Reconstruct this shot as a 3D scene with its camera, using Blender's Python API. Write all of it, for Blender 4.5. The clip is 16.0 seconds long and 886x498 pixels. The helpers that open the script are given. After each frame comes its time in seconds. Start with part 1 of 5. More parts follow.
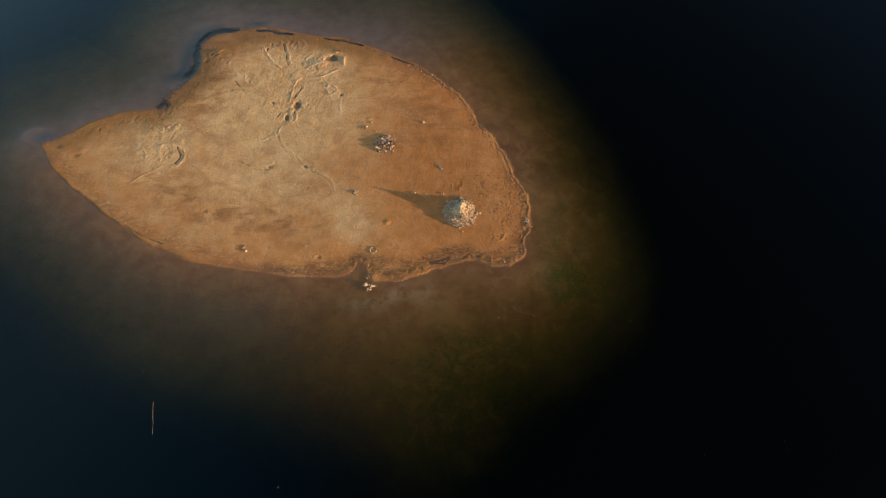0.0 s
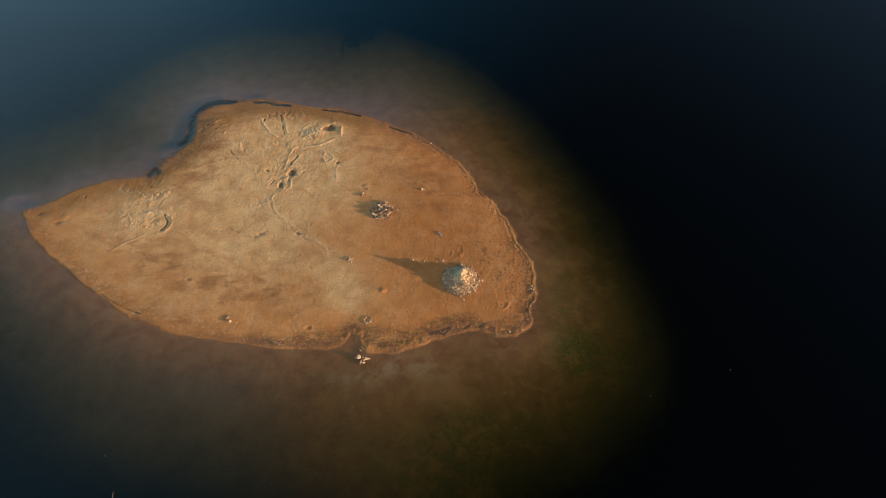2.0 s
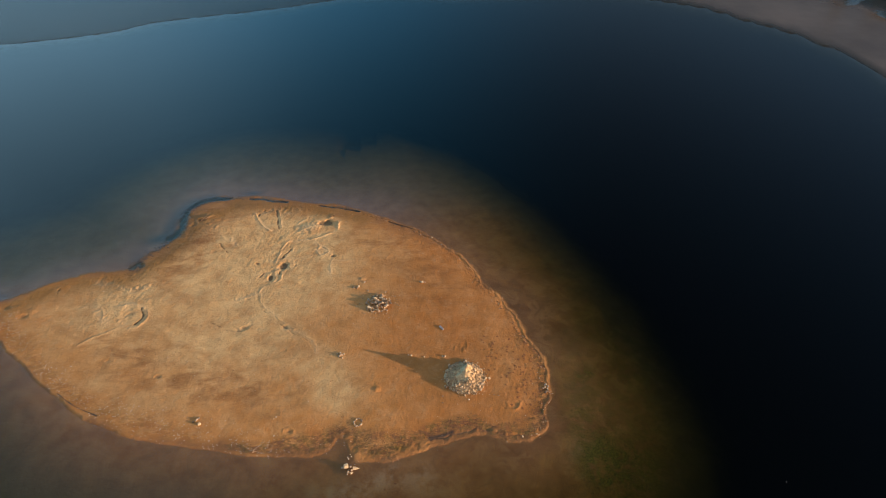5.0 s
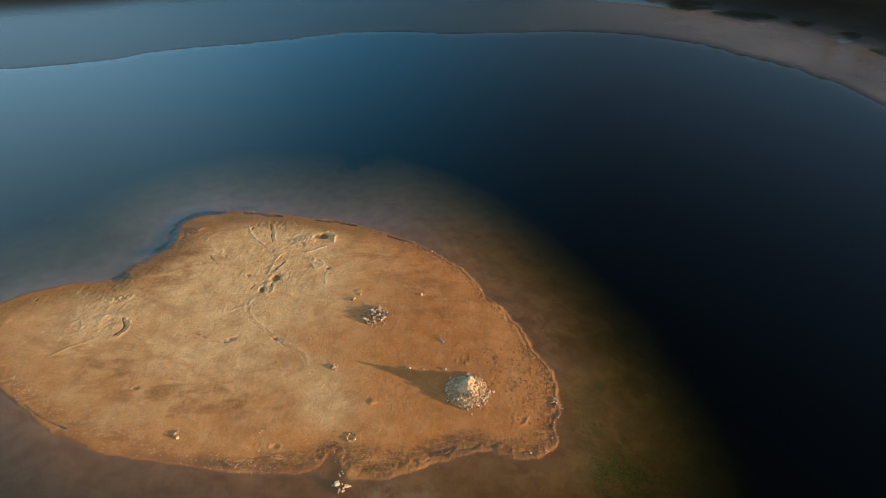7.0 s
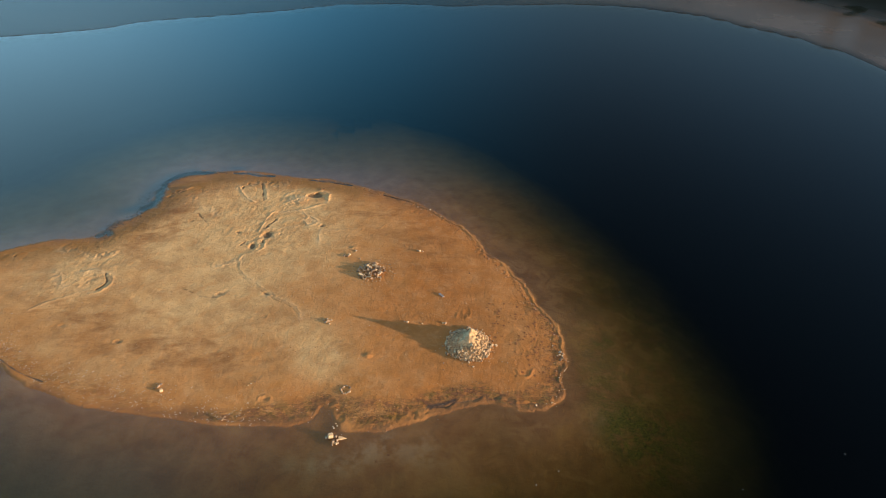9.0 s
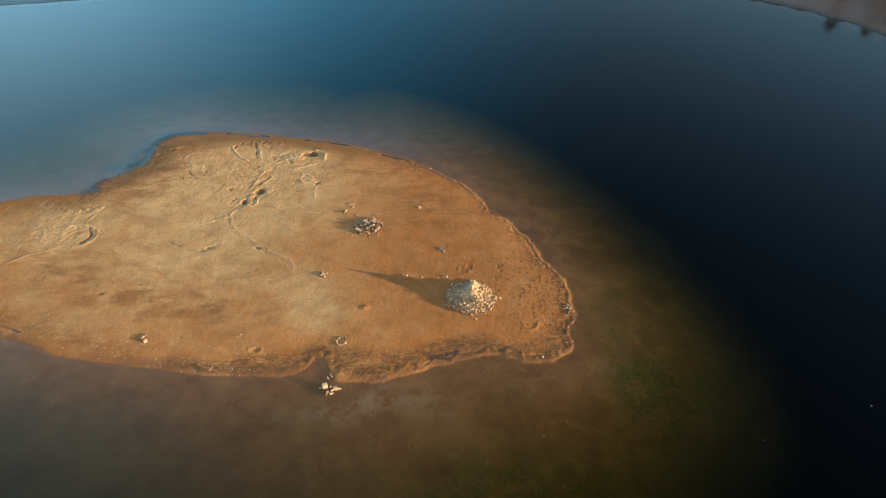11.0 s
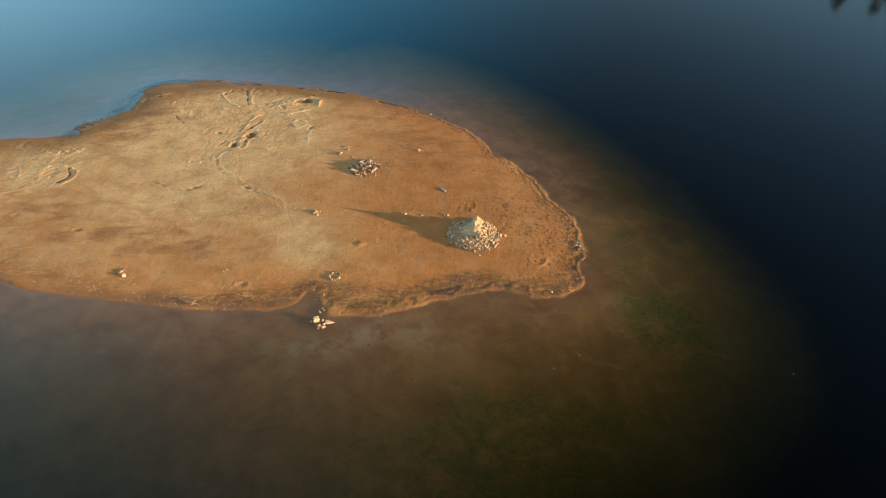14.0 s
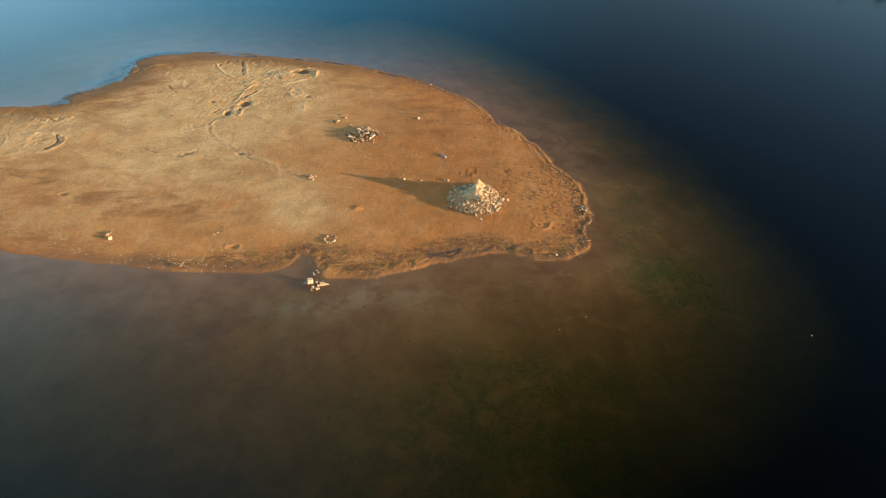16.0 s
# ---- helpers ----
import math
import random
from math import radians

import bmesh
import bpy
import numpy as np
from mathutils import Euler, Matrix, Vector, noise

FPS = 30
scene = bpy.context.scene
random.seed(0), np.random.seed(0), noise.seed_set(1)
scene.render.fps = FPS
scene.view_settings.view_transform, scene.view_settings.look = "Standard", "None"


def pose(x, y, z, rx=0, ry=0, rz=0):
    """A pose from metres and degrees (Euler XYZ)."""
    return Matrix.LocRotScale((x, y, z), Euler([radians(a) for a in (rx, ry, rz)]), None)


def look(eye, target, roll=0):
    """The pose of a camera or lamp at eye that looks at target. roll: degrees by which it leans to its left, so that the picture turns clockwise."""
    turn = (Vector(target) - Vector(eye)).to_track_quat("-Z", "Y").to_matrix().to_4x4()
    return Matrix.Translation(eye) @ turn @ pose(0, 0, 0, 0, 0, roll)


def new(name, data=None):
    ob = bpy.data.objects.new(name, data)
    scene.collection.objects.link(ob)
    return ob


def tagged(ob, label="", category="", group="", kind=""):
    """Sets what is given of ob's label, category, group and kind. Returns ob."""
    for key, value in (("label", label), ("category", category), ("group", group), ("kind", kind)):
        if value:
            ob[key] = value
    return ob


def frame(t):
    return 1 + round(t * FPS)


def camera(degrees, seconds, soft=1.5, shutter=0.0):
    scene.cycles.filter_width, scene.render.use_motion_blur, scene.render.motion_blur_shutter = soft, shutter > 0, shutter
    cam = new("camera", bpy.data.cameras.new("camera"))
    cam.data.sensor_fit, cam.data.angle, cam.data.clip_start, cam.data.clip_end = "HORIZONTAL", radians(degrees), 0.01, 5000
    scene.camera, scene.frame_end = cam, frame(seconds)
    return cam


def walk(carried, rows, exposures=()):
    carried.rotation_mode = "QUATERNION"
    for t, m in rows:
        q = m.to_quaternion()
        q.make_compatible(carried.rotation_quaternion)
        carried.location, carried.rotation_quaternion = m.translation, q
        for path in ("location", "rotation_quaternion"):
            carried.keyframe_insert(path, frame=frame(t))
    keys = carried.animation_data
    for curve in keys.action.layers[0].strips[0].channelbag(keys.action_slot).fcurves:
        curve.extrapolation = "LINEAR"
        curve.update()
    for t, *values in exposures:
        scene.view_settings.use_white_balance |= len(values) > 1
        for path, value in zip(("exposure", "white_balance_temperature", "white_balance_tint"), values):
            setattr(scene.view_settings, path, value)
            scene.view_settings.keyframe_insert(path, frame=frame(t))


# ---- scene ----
cam = camera(74.6, 16.0, soft=1.0)

PATH = [
    (0, (3.646, -36.833, 53.618), (3.811, -35.887, 51.863), 3.7),
    (0.5, (3.653, -36.677, 52.618), (3.822, -35.67, 50.898), 3.4),
    (1, (3.43, -36.582, 51.503), (3.615, -35.509, 49.826), 3.5),
    (1.5, (3.575, -36.62, 50.361), (3.769, -35.484, 48.727), 3.5),
    (2, (3.596, -36.616, 49.086), (3.794, -35.415, 47.499), 3.0),
    (2.5, (3.607, -36.551, 47.992), (3.814, -35.29, 46.454), 3.0),
    (3, (3.653, -36.456, 46.858), (3.859, -35.135, 45.37), 2.6),
    (3.5, (3.757, -36.38, 45.742), (3.964, -35.004, 44.305), 2.3),
    (4, (3.844, -36.36, 44.607), (4.057, -34.93, 43.225), 2.2),
    (4.5, (3.907, -36.266, 43.537), (4.122, -34.788, 42.207), 2.0),
    (5, (3.988, -36.183, 42.499), (4.206, -34.657, 41.225), 1.9),
    (5.2, (3.965, -36.137, 42.24), (4.186, -34.596, 40.984), 2.0),
    (7.3, (3.742, -36.268, 37.088), (3.979, -34.642, 35.948), 2.3),
    (7.5, (3.75, -36.25, 36.733), (3.992, -34.629, 35.586), 2.2),
    (8, (3.783, -36.298, 35.484), (4.027, -34.68, 34.334), 2.3),
    (8.5, (3.793, -36.276, 34.324), (4.036, -34.662, 33.169), 2.3),
    (9, (3.743, -36.289, 33.099), (3.986, -34.679, 31.938), 2.3),
    (11.5, (3.791, -36.419, 27.864), (4.034, -34.823, 26.684), 2.3),
    (12, (3.805, -36.431, 26.938), (4.046, -34.838, 25.753), 2.2),
    (12.5, (3.822, -36.436, 26.188), (4.064, -34.847, 24.998), 2.3),
    (13, (3.88, -36.427, 25.353), (4.122, -34.841, 24.159), 2.3),
    (13.5, (3.921, -36.449, 24.647), (4.163, -34.865, 23.449), 2.3),
    (14, (3.903, -36.469, 23.93), (4.142, -34.888, 22.728), 2.2),
    (14.5, (3.972, -36.478, 23.225), (4.206, -34.898, 22.021), 2.1),
    (15, (4.077, -36.489, 22.548), (4.306, -34.911, 21.341), 1.9),
    (15.5, (4.089, -36.519, 21.898), (4.32, -34.941, 20.69), 1.9),
    (16, (4.156, -36.514, 21.344), (4.385, -34.941, 20.13), 1.9),
]
walk(cam, [(t, look(eye, target, roll)) for t, eye, target, roll in PATH],
     exposures=[(0, 1.08, 6640, 20), (5, 1.16, 6560, 19), (10, 1.30, 6520, 13), (14, 1.37, 6500, 10), (16, 1.41, 6500, 10)])


# ---- light ----
SUN_AZ = 111.9    # clockwise from +y
SUN_EL = 7.2
world = bpy.data.worlds.new("sky")
scene.world = world
world.use_nodes = True
wn, wl = world.node_tree.nodes, world.node_tree.links
wn.clear()
w_out = wn.new("ShaderNodeOutputWorld")
w_bg = wn.new("ShaderNodeBackground")
w_sky = wn.new("ShaderNodeTexSky")
w_sky.sky_type = "NISHITA"
w_sky.sun_disc = False
w_sky.sun_elevation = radians(SUN_EL)
w_sky.sun_rotation = radians(SUN_AZ)
w_sky.air_density, w_sky.dust_density, w_sky.ozone_density = 0.8, 0.35, 1.3
w_geo = wn.new("ShaderNodeTexCoord")
# a wide bright patch added to the western sky for the water to mirror
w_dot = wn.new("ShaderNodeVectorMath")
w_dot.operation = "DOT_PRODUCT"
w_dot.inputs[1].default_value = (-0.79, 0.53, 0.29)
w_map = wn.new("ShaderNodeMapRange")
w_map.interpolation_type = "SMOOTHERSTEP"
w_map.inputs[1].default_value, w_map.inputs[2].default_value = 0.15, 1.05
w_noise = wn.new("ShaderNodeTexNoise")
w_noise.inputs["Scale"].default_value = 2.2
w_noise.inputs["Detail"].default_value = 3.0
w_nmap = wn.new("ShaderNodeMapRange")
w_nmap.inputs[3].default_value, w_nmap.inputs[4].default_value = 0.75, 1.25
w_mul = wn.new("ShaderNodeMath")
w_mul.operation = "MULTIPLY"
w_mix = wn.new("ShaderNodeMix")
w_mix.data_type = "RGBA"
w_west = wn.new("ShaderNodeMix")
w_west.data_type = "RGBA"
w_west.inputs[6].default_value = (0.55, 4.4, 7.7, 1)
w_west.inputs[7].default_value = (4.5, 9.2, 12.0, 1)
# the added brightness falls off upwards, set to suit the water's reflection
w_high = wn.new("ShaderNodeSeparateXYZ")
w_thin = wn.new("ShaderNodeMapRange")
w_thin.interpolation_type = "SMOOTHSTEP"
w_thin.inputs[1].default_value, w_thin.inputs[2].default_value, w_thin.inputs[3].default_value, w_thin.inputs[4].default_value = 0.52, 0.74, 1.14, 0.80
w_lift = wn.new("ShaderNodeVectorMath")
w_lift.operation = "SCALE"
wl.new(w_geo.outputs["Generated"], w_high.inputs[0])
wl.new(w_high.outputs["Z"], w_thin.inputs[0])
wl.new(w_west.outputs[2], w_lift.inputs[0])
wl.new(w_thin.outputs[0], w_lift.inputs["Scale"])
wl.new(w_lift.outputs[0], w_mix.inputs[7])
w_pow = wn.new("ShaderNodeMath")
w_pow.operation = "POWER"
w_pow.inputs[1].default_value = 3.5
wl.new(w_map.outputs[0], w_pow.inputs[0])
wl.new(w_pow.outputs[0], w_west.inputs[0])
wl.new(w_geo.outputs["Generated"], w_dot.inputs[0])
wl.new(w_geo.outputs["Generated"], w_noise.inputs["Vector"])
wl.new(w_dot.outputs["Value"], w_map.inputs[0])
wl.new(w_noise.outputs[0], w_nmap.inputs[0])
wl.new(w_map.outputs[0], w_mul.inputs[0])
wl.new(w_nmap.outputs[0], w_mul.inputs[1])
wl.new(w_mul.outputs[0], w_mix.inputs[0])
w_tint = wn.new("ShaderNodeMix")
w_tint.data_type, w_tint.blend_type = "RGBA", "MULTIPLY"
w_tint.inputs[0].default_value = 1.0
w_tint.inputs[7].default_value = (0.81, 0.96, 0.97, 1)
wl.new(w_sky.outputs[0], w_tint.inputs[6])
# a belt of sky dimmed a quarter turn from the sun, to darken reflections
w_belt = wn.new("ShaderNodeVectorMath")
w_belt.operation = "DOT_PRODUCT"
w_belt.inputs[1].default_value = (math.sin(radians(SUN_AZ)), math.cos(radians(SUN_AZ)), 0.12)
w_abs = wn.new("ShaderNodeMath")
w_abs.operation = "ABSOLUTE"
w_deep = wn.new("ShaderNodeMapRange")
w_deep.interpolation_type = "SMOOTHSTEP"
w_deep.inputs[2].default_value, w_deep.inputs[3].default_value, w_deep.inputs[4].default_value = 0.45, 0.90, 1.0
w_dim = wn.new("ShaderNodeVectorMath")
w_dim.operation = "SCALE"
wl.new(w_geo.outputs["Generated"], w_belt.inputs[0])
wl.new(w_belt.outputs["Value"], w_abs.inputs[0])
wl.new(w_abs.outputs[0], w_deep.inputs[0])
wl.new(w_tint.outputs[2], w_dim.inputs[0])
# and dimmed overhead too, so that the nearer water mirrors less
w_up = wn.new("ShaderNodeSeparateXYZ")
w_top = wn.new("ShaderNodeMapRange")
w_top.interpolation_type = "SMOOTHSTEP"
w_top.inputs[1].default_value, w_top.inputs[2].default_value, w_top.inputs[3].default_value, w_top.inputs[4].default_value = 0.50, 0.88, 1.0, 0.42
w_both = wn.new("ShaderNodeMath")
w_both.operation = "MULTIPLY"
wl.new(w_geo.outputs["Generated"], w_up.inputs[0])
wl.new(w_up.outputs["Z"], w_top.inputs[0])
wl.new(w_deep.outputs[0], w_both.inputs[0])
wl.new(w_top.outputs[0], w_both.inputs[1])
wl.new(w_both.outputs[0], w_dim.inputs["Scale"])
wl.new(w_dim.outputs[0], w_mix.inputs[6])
# warm haze added low round the sun, unseen, to warm the shadows
w_low = wn.new("ShaderNodeVectorMath")
w_low.operation = "DOT_PRODUCT"
w_low.inputs[1].default_value = (math.sin(radians(SUN_AZ)), math.cos(radians(SUN_AZ)), 0.13)
w_glow = wn.new("ShaderNodeMapRange")
w_glow.interpolation_type = "SMOOTHERSTEP"
w_glow.inputs[1].default_value, w_glow.inputs[2].default_value = 0.74, 1.0
w_haze = wn.new("ShaderNodeMix")
w_haze.data_type = "RGBA"
w_haze.inputs[7].default_value = (20.0, 12.2, 5.8, 1)
wl.new(w_geo.outputs["Generated"], w_low.inputs[0])
wl.new(w_low.outputs["Value"], w_glow.inputs[0])
wl.new(w_glow.outputs[0], w_haze.inputs[0])
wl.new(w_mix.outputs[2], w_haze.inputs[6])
# warm fill added over the unseen south-eastern sky, to lift and warm shadows
w_side = wn.new("ShaderNodeVectorMath")
w_side.operation = "DOT_PRODUCT"
w_side.inputs[1].default_value = (0.38, -0.92, 0.10)
w_span = wn.new("ShaderNodeMapRange")
w_span.interpolation_type = "SMOOTHERSTEP"
w_span.inputs[1].default_value, w_span.inputs[2].default_value = 0.22, 0.75
w_warm = wn.new("ShaderNodeMix")
w_warm.data_type = "RGBA"
w_warm.inputs[7].default_value = (8.2, 6.3, 4.2, 1)
wl.new(w_geo.outputs["Generated"], w_side.inputs[0])
wl.new(w_side.outputs["Value"], w_span.inputs[0])
wl.new(w_span.outputs[0], w_warm.inputs[0])
wl.new(w_haze.outputs[2], w_warm.inputs[6])
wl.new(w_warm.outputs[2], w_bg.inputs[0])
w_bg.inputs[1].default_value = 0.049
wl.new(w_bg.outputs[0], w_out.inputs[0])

sun = new("sun", bpy.data.lights.new("sun", "SUN"))
sun.data.energy = 3.9
sun.data.angle = radians(0.55)
sun.data.color = (1.0, 0.69, 0.45)
_d = Vector((math.sin(radians(SUN_AZ)) * math.cos(radians(SUN_EL)), math.cos(radians(SUN_AZ)) * math.cos(radians(SUN_EL)), math.sin(radians(SUN_EL))))
sun.matrix_world = look(_d * 300, (0, 0, 0))

WATER = 0.0     # height of the lake


# ---- materials ----
class Mat:
    """A small helper for node materials."""

    def __init__(self, name):
        self.m = bpy.data.materials.new(name)
        self.m.use_nodes = True
        self.t = self.m.node_tree
        self.t.nodes.clear()
        self.out = self.t.nodes.new("ShaderNodeOutputMaterial")
        self.pos = self.t.nodes.new("ShaderNodeTexCoord").outputs["Object"]

    def link(self, value, socket):
        if isinstance(value, bpy.types.NodeSocket):
            self.t.links.new(value, socket)
        elif isinstance(value, tuple) and len(value) == 3 and socket.type == "RGBA":
            socket.default_value = (*value, 1)
        else:
            socket.default_value = value

    def noise(self, scale, detail=4, rough=0.6, vec=None, distort=0.0):
        n = self.t.nodes.new("ShaderNodeTexNoise")
        n.inputs["Scale"].default_value, n.inputs["Detail"].default_value = scale, detail
        n.inputs["Roughness"].default_value, n.inputs["Distortion"].default_value = rough, distort
        self.link(vec if vec else self.pos, n.inputs["Vector"])
        return n.outputs[0]

    def voronoi(self, scale, vec=None):
        n = self.t.nodes.new("ShaderNodeTexVoronoi")
        n.inputs["Scale"].default_value = scale
        self.link(vec if vec else self.pos, n.inputs["Vector"])
        return n.outputs["Distance"]

    def attr(self, name):
        n = self.t.nodes.new("ShaderNodeAttribute")
        n.attribute_name = name
        return n.outputs["Fac"]

    def random(self):
        return self.t.nodes.new("ShaderNodeObjectInfo").outputs["Random"]

    def island(self):
        return self.t.nodes.new("ShaderNodeNewGeometry").outputs["Random Per Island"]

    def scaled(self, x, y, z):
        n = self.t.nodes.new("ShaderNodeMapping")
        n.inputs["Scale"].default_value = (x, y, z)
        self.link(self.pos, n.inputs["Vector"])
        return n.outputs[0]

    def ramp(self, fac, lo, hi, a=0.0, b=1.0):
        n = self.t.nodes.new("ShaderNodeMapRange")
        for k, v in enumerate((fac, lo, hi, a, b)):
            self.link(v, n.inputs[k])
        return n.outputs[0]

    def math(self, op, a, b=0.0):
        n = self.t.nodes.new("ShaderNodeMath")
        n.operation = op
        self.link(a, n.inputs[0])
        self.link(b, n.inputs[1])
        return n.outputs[0]

    def mix(self, fac, a, b, blend="MIX"):
        n = self.t.nodes.new("ShaderNodeMix")
        n.data_type, n.blend_type = "RGBA", blend
        self.link(fac, n.inputs[0])
        self.link(a, n.inputs[6])
        self.link(b, n.inputs[7])
        return n.outputs[2]

    def bump(self, height, distance, strength=1.0):
        n = self.t.nodes.new("ShaderNodeBump")
        n.inputs["Strength"].default_value, n.inputs["Distance"].default_value = strength, distance
        self.link(height, n.inputs["Height"])
        return n.outputs[0]

    def done(self, color, rough=0.9, normal=None, spec=0.3, metal=0.0, coat=0.0):
        b = self.t.nodes.new("ShaderNodeBsdfPrincipled")
        self.link(color, b.inputs["Base Color"])
        self.link(rough, b.inputs["Roughness"])
        self.link(spec, b.inputs["Specular IOR Level"])
        b.inputs["Metallic"].default_value = metal
        if normal:
            self.link(normal, b.inputs["Normal"])
        self.t.links.new(b.outputs[0], self.out.inputs[0])
        return self.m


def sand_material():
    k = Mat("sand")
    big = k.noise(0.09, 5, 0.62)
    mid = k.noise(0.55, 5, 0.65)
    streak = k.noise(1.0, 5, 0.65, k.scaled(0.34, 0.70, 0.5), 0.3)
    fine = k.noise(7.0, 6, 0.75)
    grit = k.noise(45.0, 3, 0.7)
    col = k.mix(k.ramp(big, 0.35, 0.65), (0.450, 0.200, 0.057), (0.505, 0.254, 0.083))
    col = k.mix(k.ramp(mid, 0.40, 0.68, 0.0, 0.55), col, (0.570, 0.326, 0.143))
    col = k.mix(k.math("MULTIPLY", k.attr("pale"), k.ramp(mid, 0.25, 0.6, 0.45, 1.0)), col, (0.685, 0.492, 0.246))
    col = k.mix(k.ramp(k.noise(0.26, 7, 0.70, None, 0.9), 0.50, 0.63, 0.0, 0.36), col, (0.315, 0.160, 0.058))
    # old rusty stains in streaks
    st = k.math("MULTIPLY", k.ramp(streak, 0.44, 0.66), k.attr("stain"))
    col = k.mix(st, col, (0.255, 0.125, 0.050))
    col = k.mix(k.ramp(fine, 0.52, 0.72, 0.0, 0.22), col, (0.26, 0.140, 0.062))
    col = k.mix(k.ramp(k.noise(2.2, 6, 0.72, None, 0.5), 0.53, 0.61, 0.0, 0.27), col, (0.29, 0.155, 0.068))
    col = k.mix(k.ramp(k.noise(0.9, 6, 0.7, None, 0.8), 0.54, 0.64, 0.0, 0.20), col, (0.66, 0.45, 0.24))
    col = k.mix(k.ramp(grit, 0.55, 0.75, 0.0, 0.16), col, (0.60, 0.45, 0.30))
    col = k.mix(k.attr("red"), col, k.mix(0.75, col, (0.70, 0.52, 0.40), "MULTIPLY"))
    # paler colour on ridges, heaps and rims, for the look of sunlit faces
    col = k.mix(k.math("MULTIPLY", k.attr("raised_tone"), k.ramp(fine, 0.3, 0.6, 0.6, 1.0)), col, (0.690, 0.525, 0.310))
    damp = k.attr("damp")
    dm = k.math("MULTIPLY", damp, k.ramp(mid, 0.25, 0.60, 0.55, 1.0))
    col = k.mix(dm, col, k.mix(k.ramp(fine, 0.3, 0.7), (0.205, 0.100, 0.040), (0.275, 0.145, 0.065)))
    # dark soil tone in dug holes and furrows, standing in for their shade
    col = k.mix(k.attr("hollow"), col, k.mix(k.ramp(fine, 0.3, 0.7), (0.115, 0.080, 0.052), (0.190, 0.130, 0.080)))
    # dried weed, humus and droppings along the banks
    wd = k.math("MULTIPLY", k.attr("weed"), k.ramp(k.noise(2.3, 8, 0.80, k.scaled(0.6, 1.4, 1.0), 0.4), 0.43, 0.53))
    col = k.mix(k.math("MULTIPLY", wd, 0.8), col, k.mix(k.ramp(k.noise(1.1, 5, 0.7, None, 0.6), 0.42, 0.58), k.mix(k.ramp(fine, 0.35, 0.65), (0.118, 0.058, 0.042), (0.200, 0.105, 0.066)), k.mix(k.ramp(fine, 0.35, 0.65), (0.110, 0.082, 0.030), (0.215, 0.155, 0.056))))
    bed = k.attr("bed")
    col = k.mix(k.math("MULTIPLY", bed, 0.85), col, k.mix(k.ramp(mid, 0.3, 0.7), (0.185, 0.086, 0.032), (0.310, 0.168, 0.068)))
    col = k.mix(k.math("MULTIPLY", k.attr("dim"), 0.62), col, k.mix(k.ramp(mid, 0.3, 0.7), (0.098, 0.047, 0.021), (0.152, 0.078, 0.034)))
    # drifts of paler silt and darker ooze with soft torn edges
    blot = k.noise(0.42, 7, 0.68, None, 1.0)
    col = k.mix(k.math("MULTIPLY", bed, k.ramp(blot, 0.535, 0.585, 0.0, 0.34)), col, (0.320, 0.185, 0.082))
    col = k.mix(k.math("MULTIPLY", bed, k.ramp(blot, 0.455, 0.405, 0.0, 0.22)), col, (0.105, 0.062, 0.026))
    # greyer bed; north and south-west it stands in for mirrored sky
    col = k.mix(k.attr("grey"), col, k.mix(k.ramp(mid, 0.3, 0.7), (0.168, 0.122, 0.108), (0.235, 0.172, 0.148)))
    col = k.mix(k.math("MULTIPLY", k.attr("ochre"), k.ramp(mid, 0.25, 0.60, 0.35, 0.9)), col, k.mix(k.ramp(fine, 0.3, 0.7), (0.205, 0.115, 0.036), (0.30, 0.168, 0.055)))
    si = k.math("MULTIPLY", k.attr("silt"), k.ramp(k.noise(0.8, 6, 0.7), 0.42, 0.57))
    col = k.mix(k.math("MULTIPLY", si, 0.62), col, (0.37, 0.265, 0.165))
    # film of algae on the bed
    al = k.math("MULTIPLY", k.attr("algae"), k.ramp(k.noise(0.7, 8, 0.78, None, 0.5), 0.38, 0.56))
    col = k.mix(al, col, k.mix(k.ramp(fine, 0.35, 0.65), (0.046, 0.050, 0.012), (0.150, 0.132, 0.028)))
    # dark mud, and the painted shadow line along the south-western bank
    mud = k.attr("mud")
    col = k.mix(k.math("MULTIPLY", mud, k.ramp(mid, 0.2, 0.5, 0.7, 1.0)), col, (0.034, 0.030, 0.027))
    rough = k.math("SUBTRACT", k.ramp(damp, 0.0, 1.0, 0.95, 0.62), k.math("MULTIPLY", mud, 0.3))
    h = k.math("ADD", k.math("MULTIPLY", fine, 0.6), k.math("MULTIPLY", grit, 0.06))
    h = k.math("ADD", h, k.math("MULTIPLY", k.noise(2.6, 6, 0.72), 1.7))
    return k.done(col, rough, k.bump(h, 0.038, 1.0), k.ramp(mud, 0.0, 1.0, 0.18, 0.5))


def far_material():
    k = Mat("dry_hillside")
    a = k.noise(0.035, 5, 0.65)
    b = k.noise(0.4, 5, 0.7)
    col = k.mix(k.ramp(a, 0.4, 0.6), (0.020, 0.021, 0.016), (0.032, 0.033, 0.025))
    col = k.mix(k.ramp(b, 0.45, 0.7, 0, 0.5), col, (0.022, 0.024, 0.019))
    col = k.mix(k.attr("east_tone"), col, k.mix(k.ramp(a, 0.35, 0.65), (0.080, 0.066, 0.054), (0.130, 0.108, 0.090)))
    rough = k.ramp(k.attr("wet"), 0.0, 1.0, 0.9, k.ramp(k.attr("east_tone"), 0.0, 1.0, 0.24, 0.17))
    return k.done(col, rough, k.bump(b, 0.02, 0.3), k.math("MULTIPLY", k.attr("wet"), 0.10))


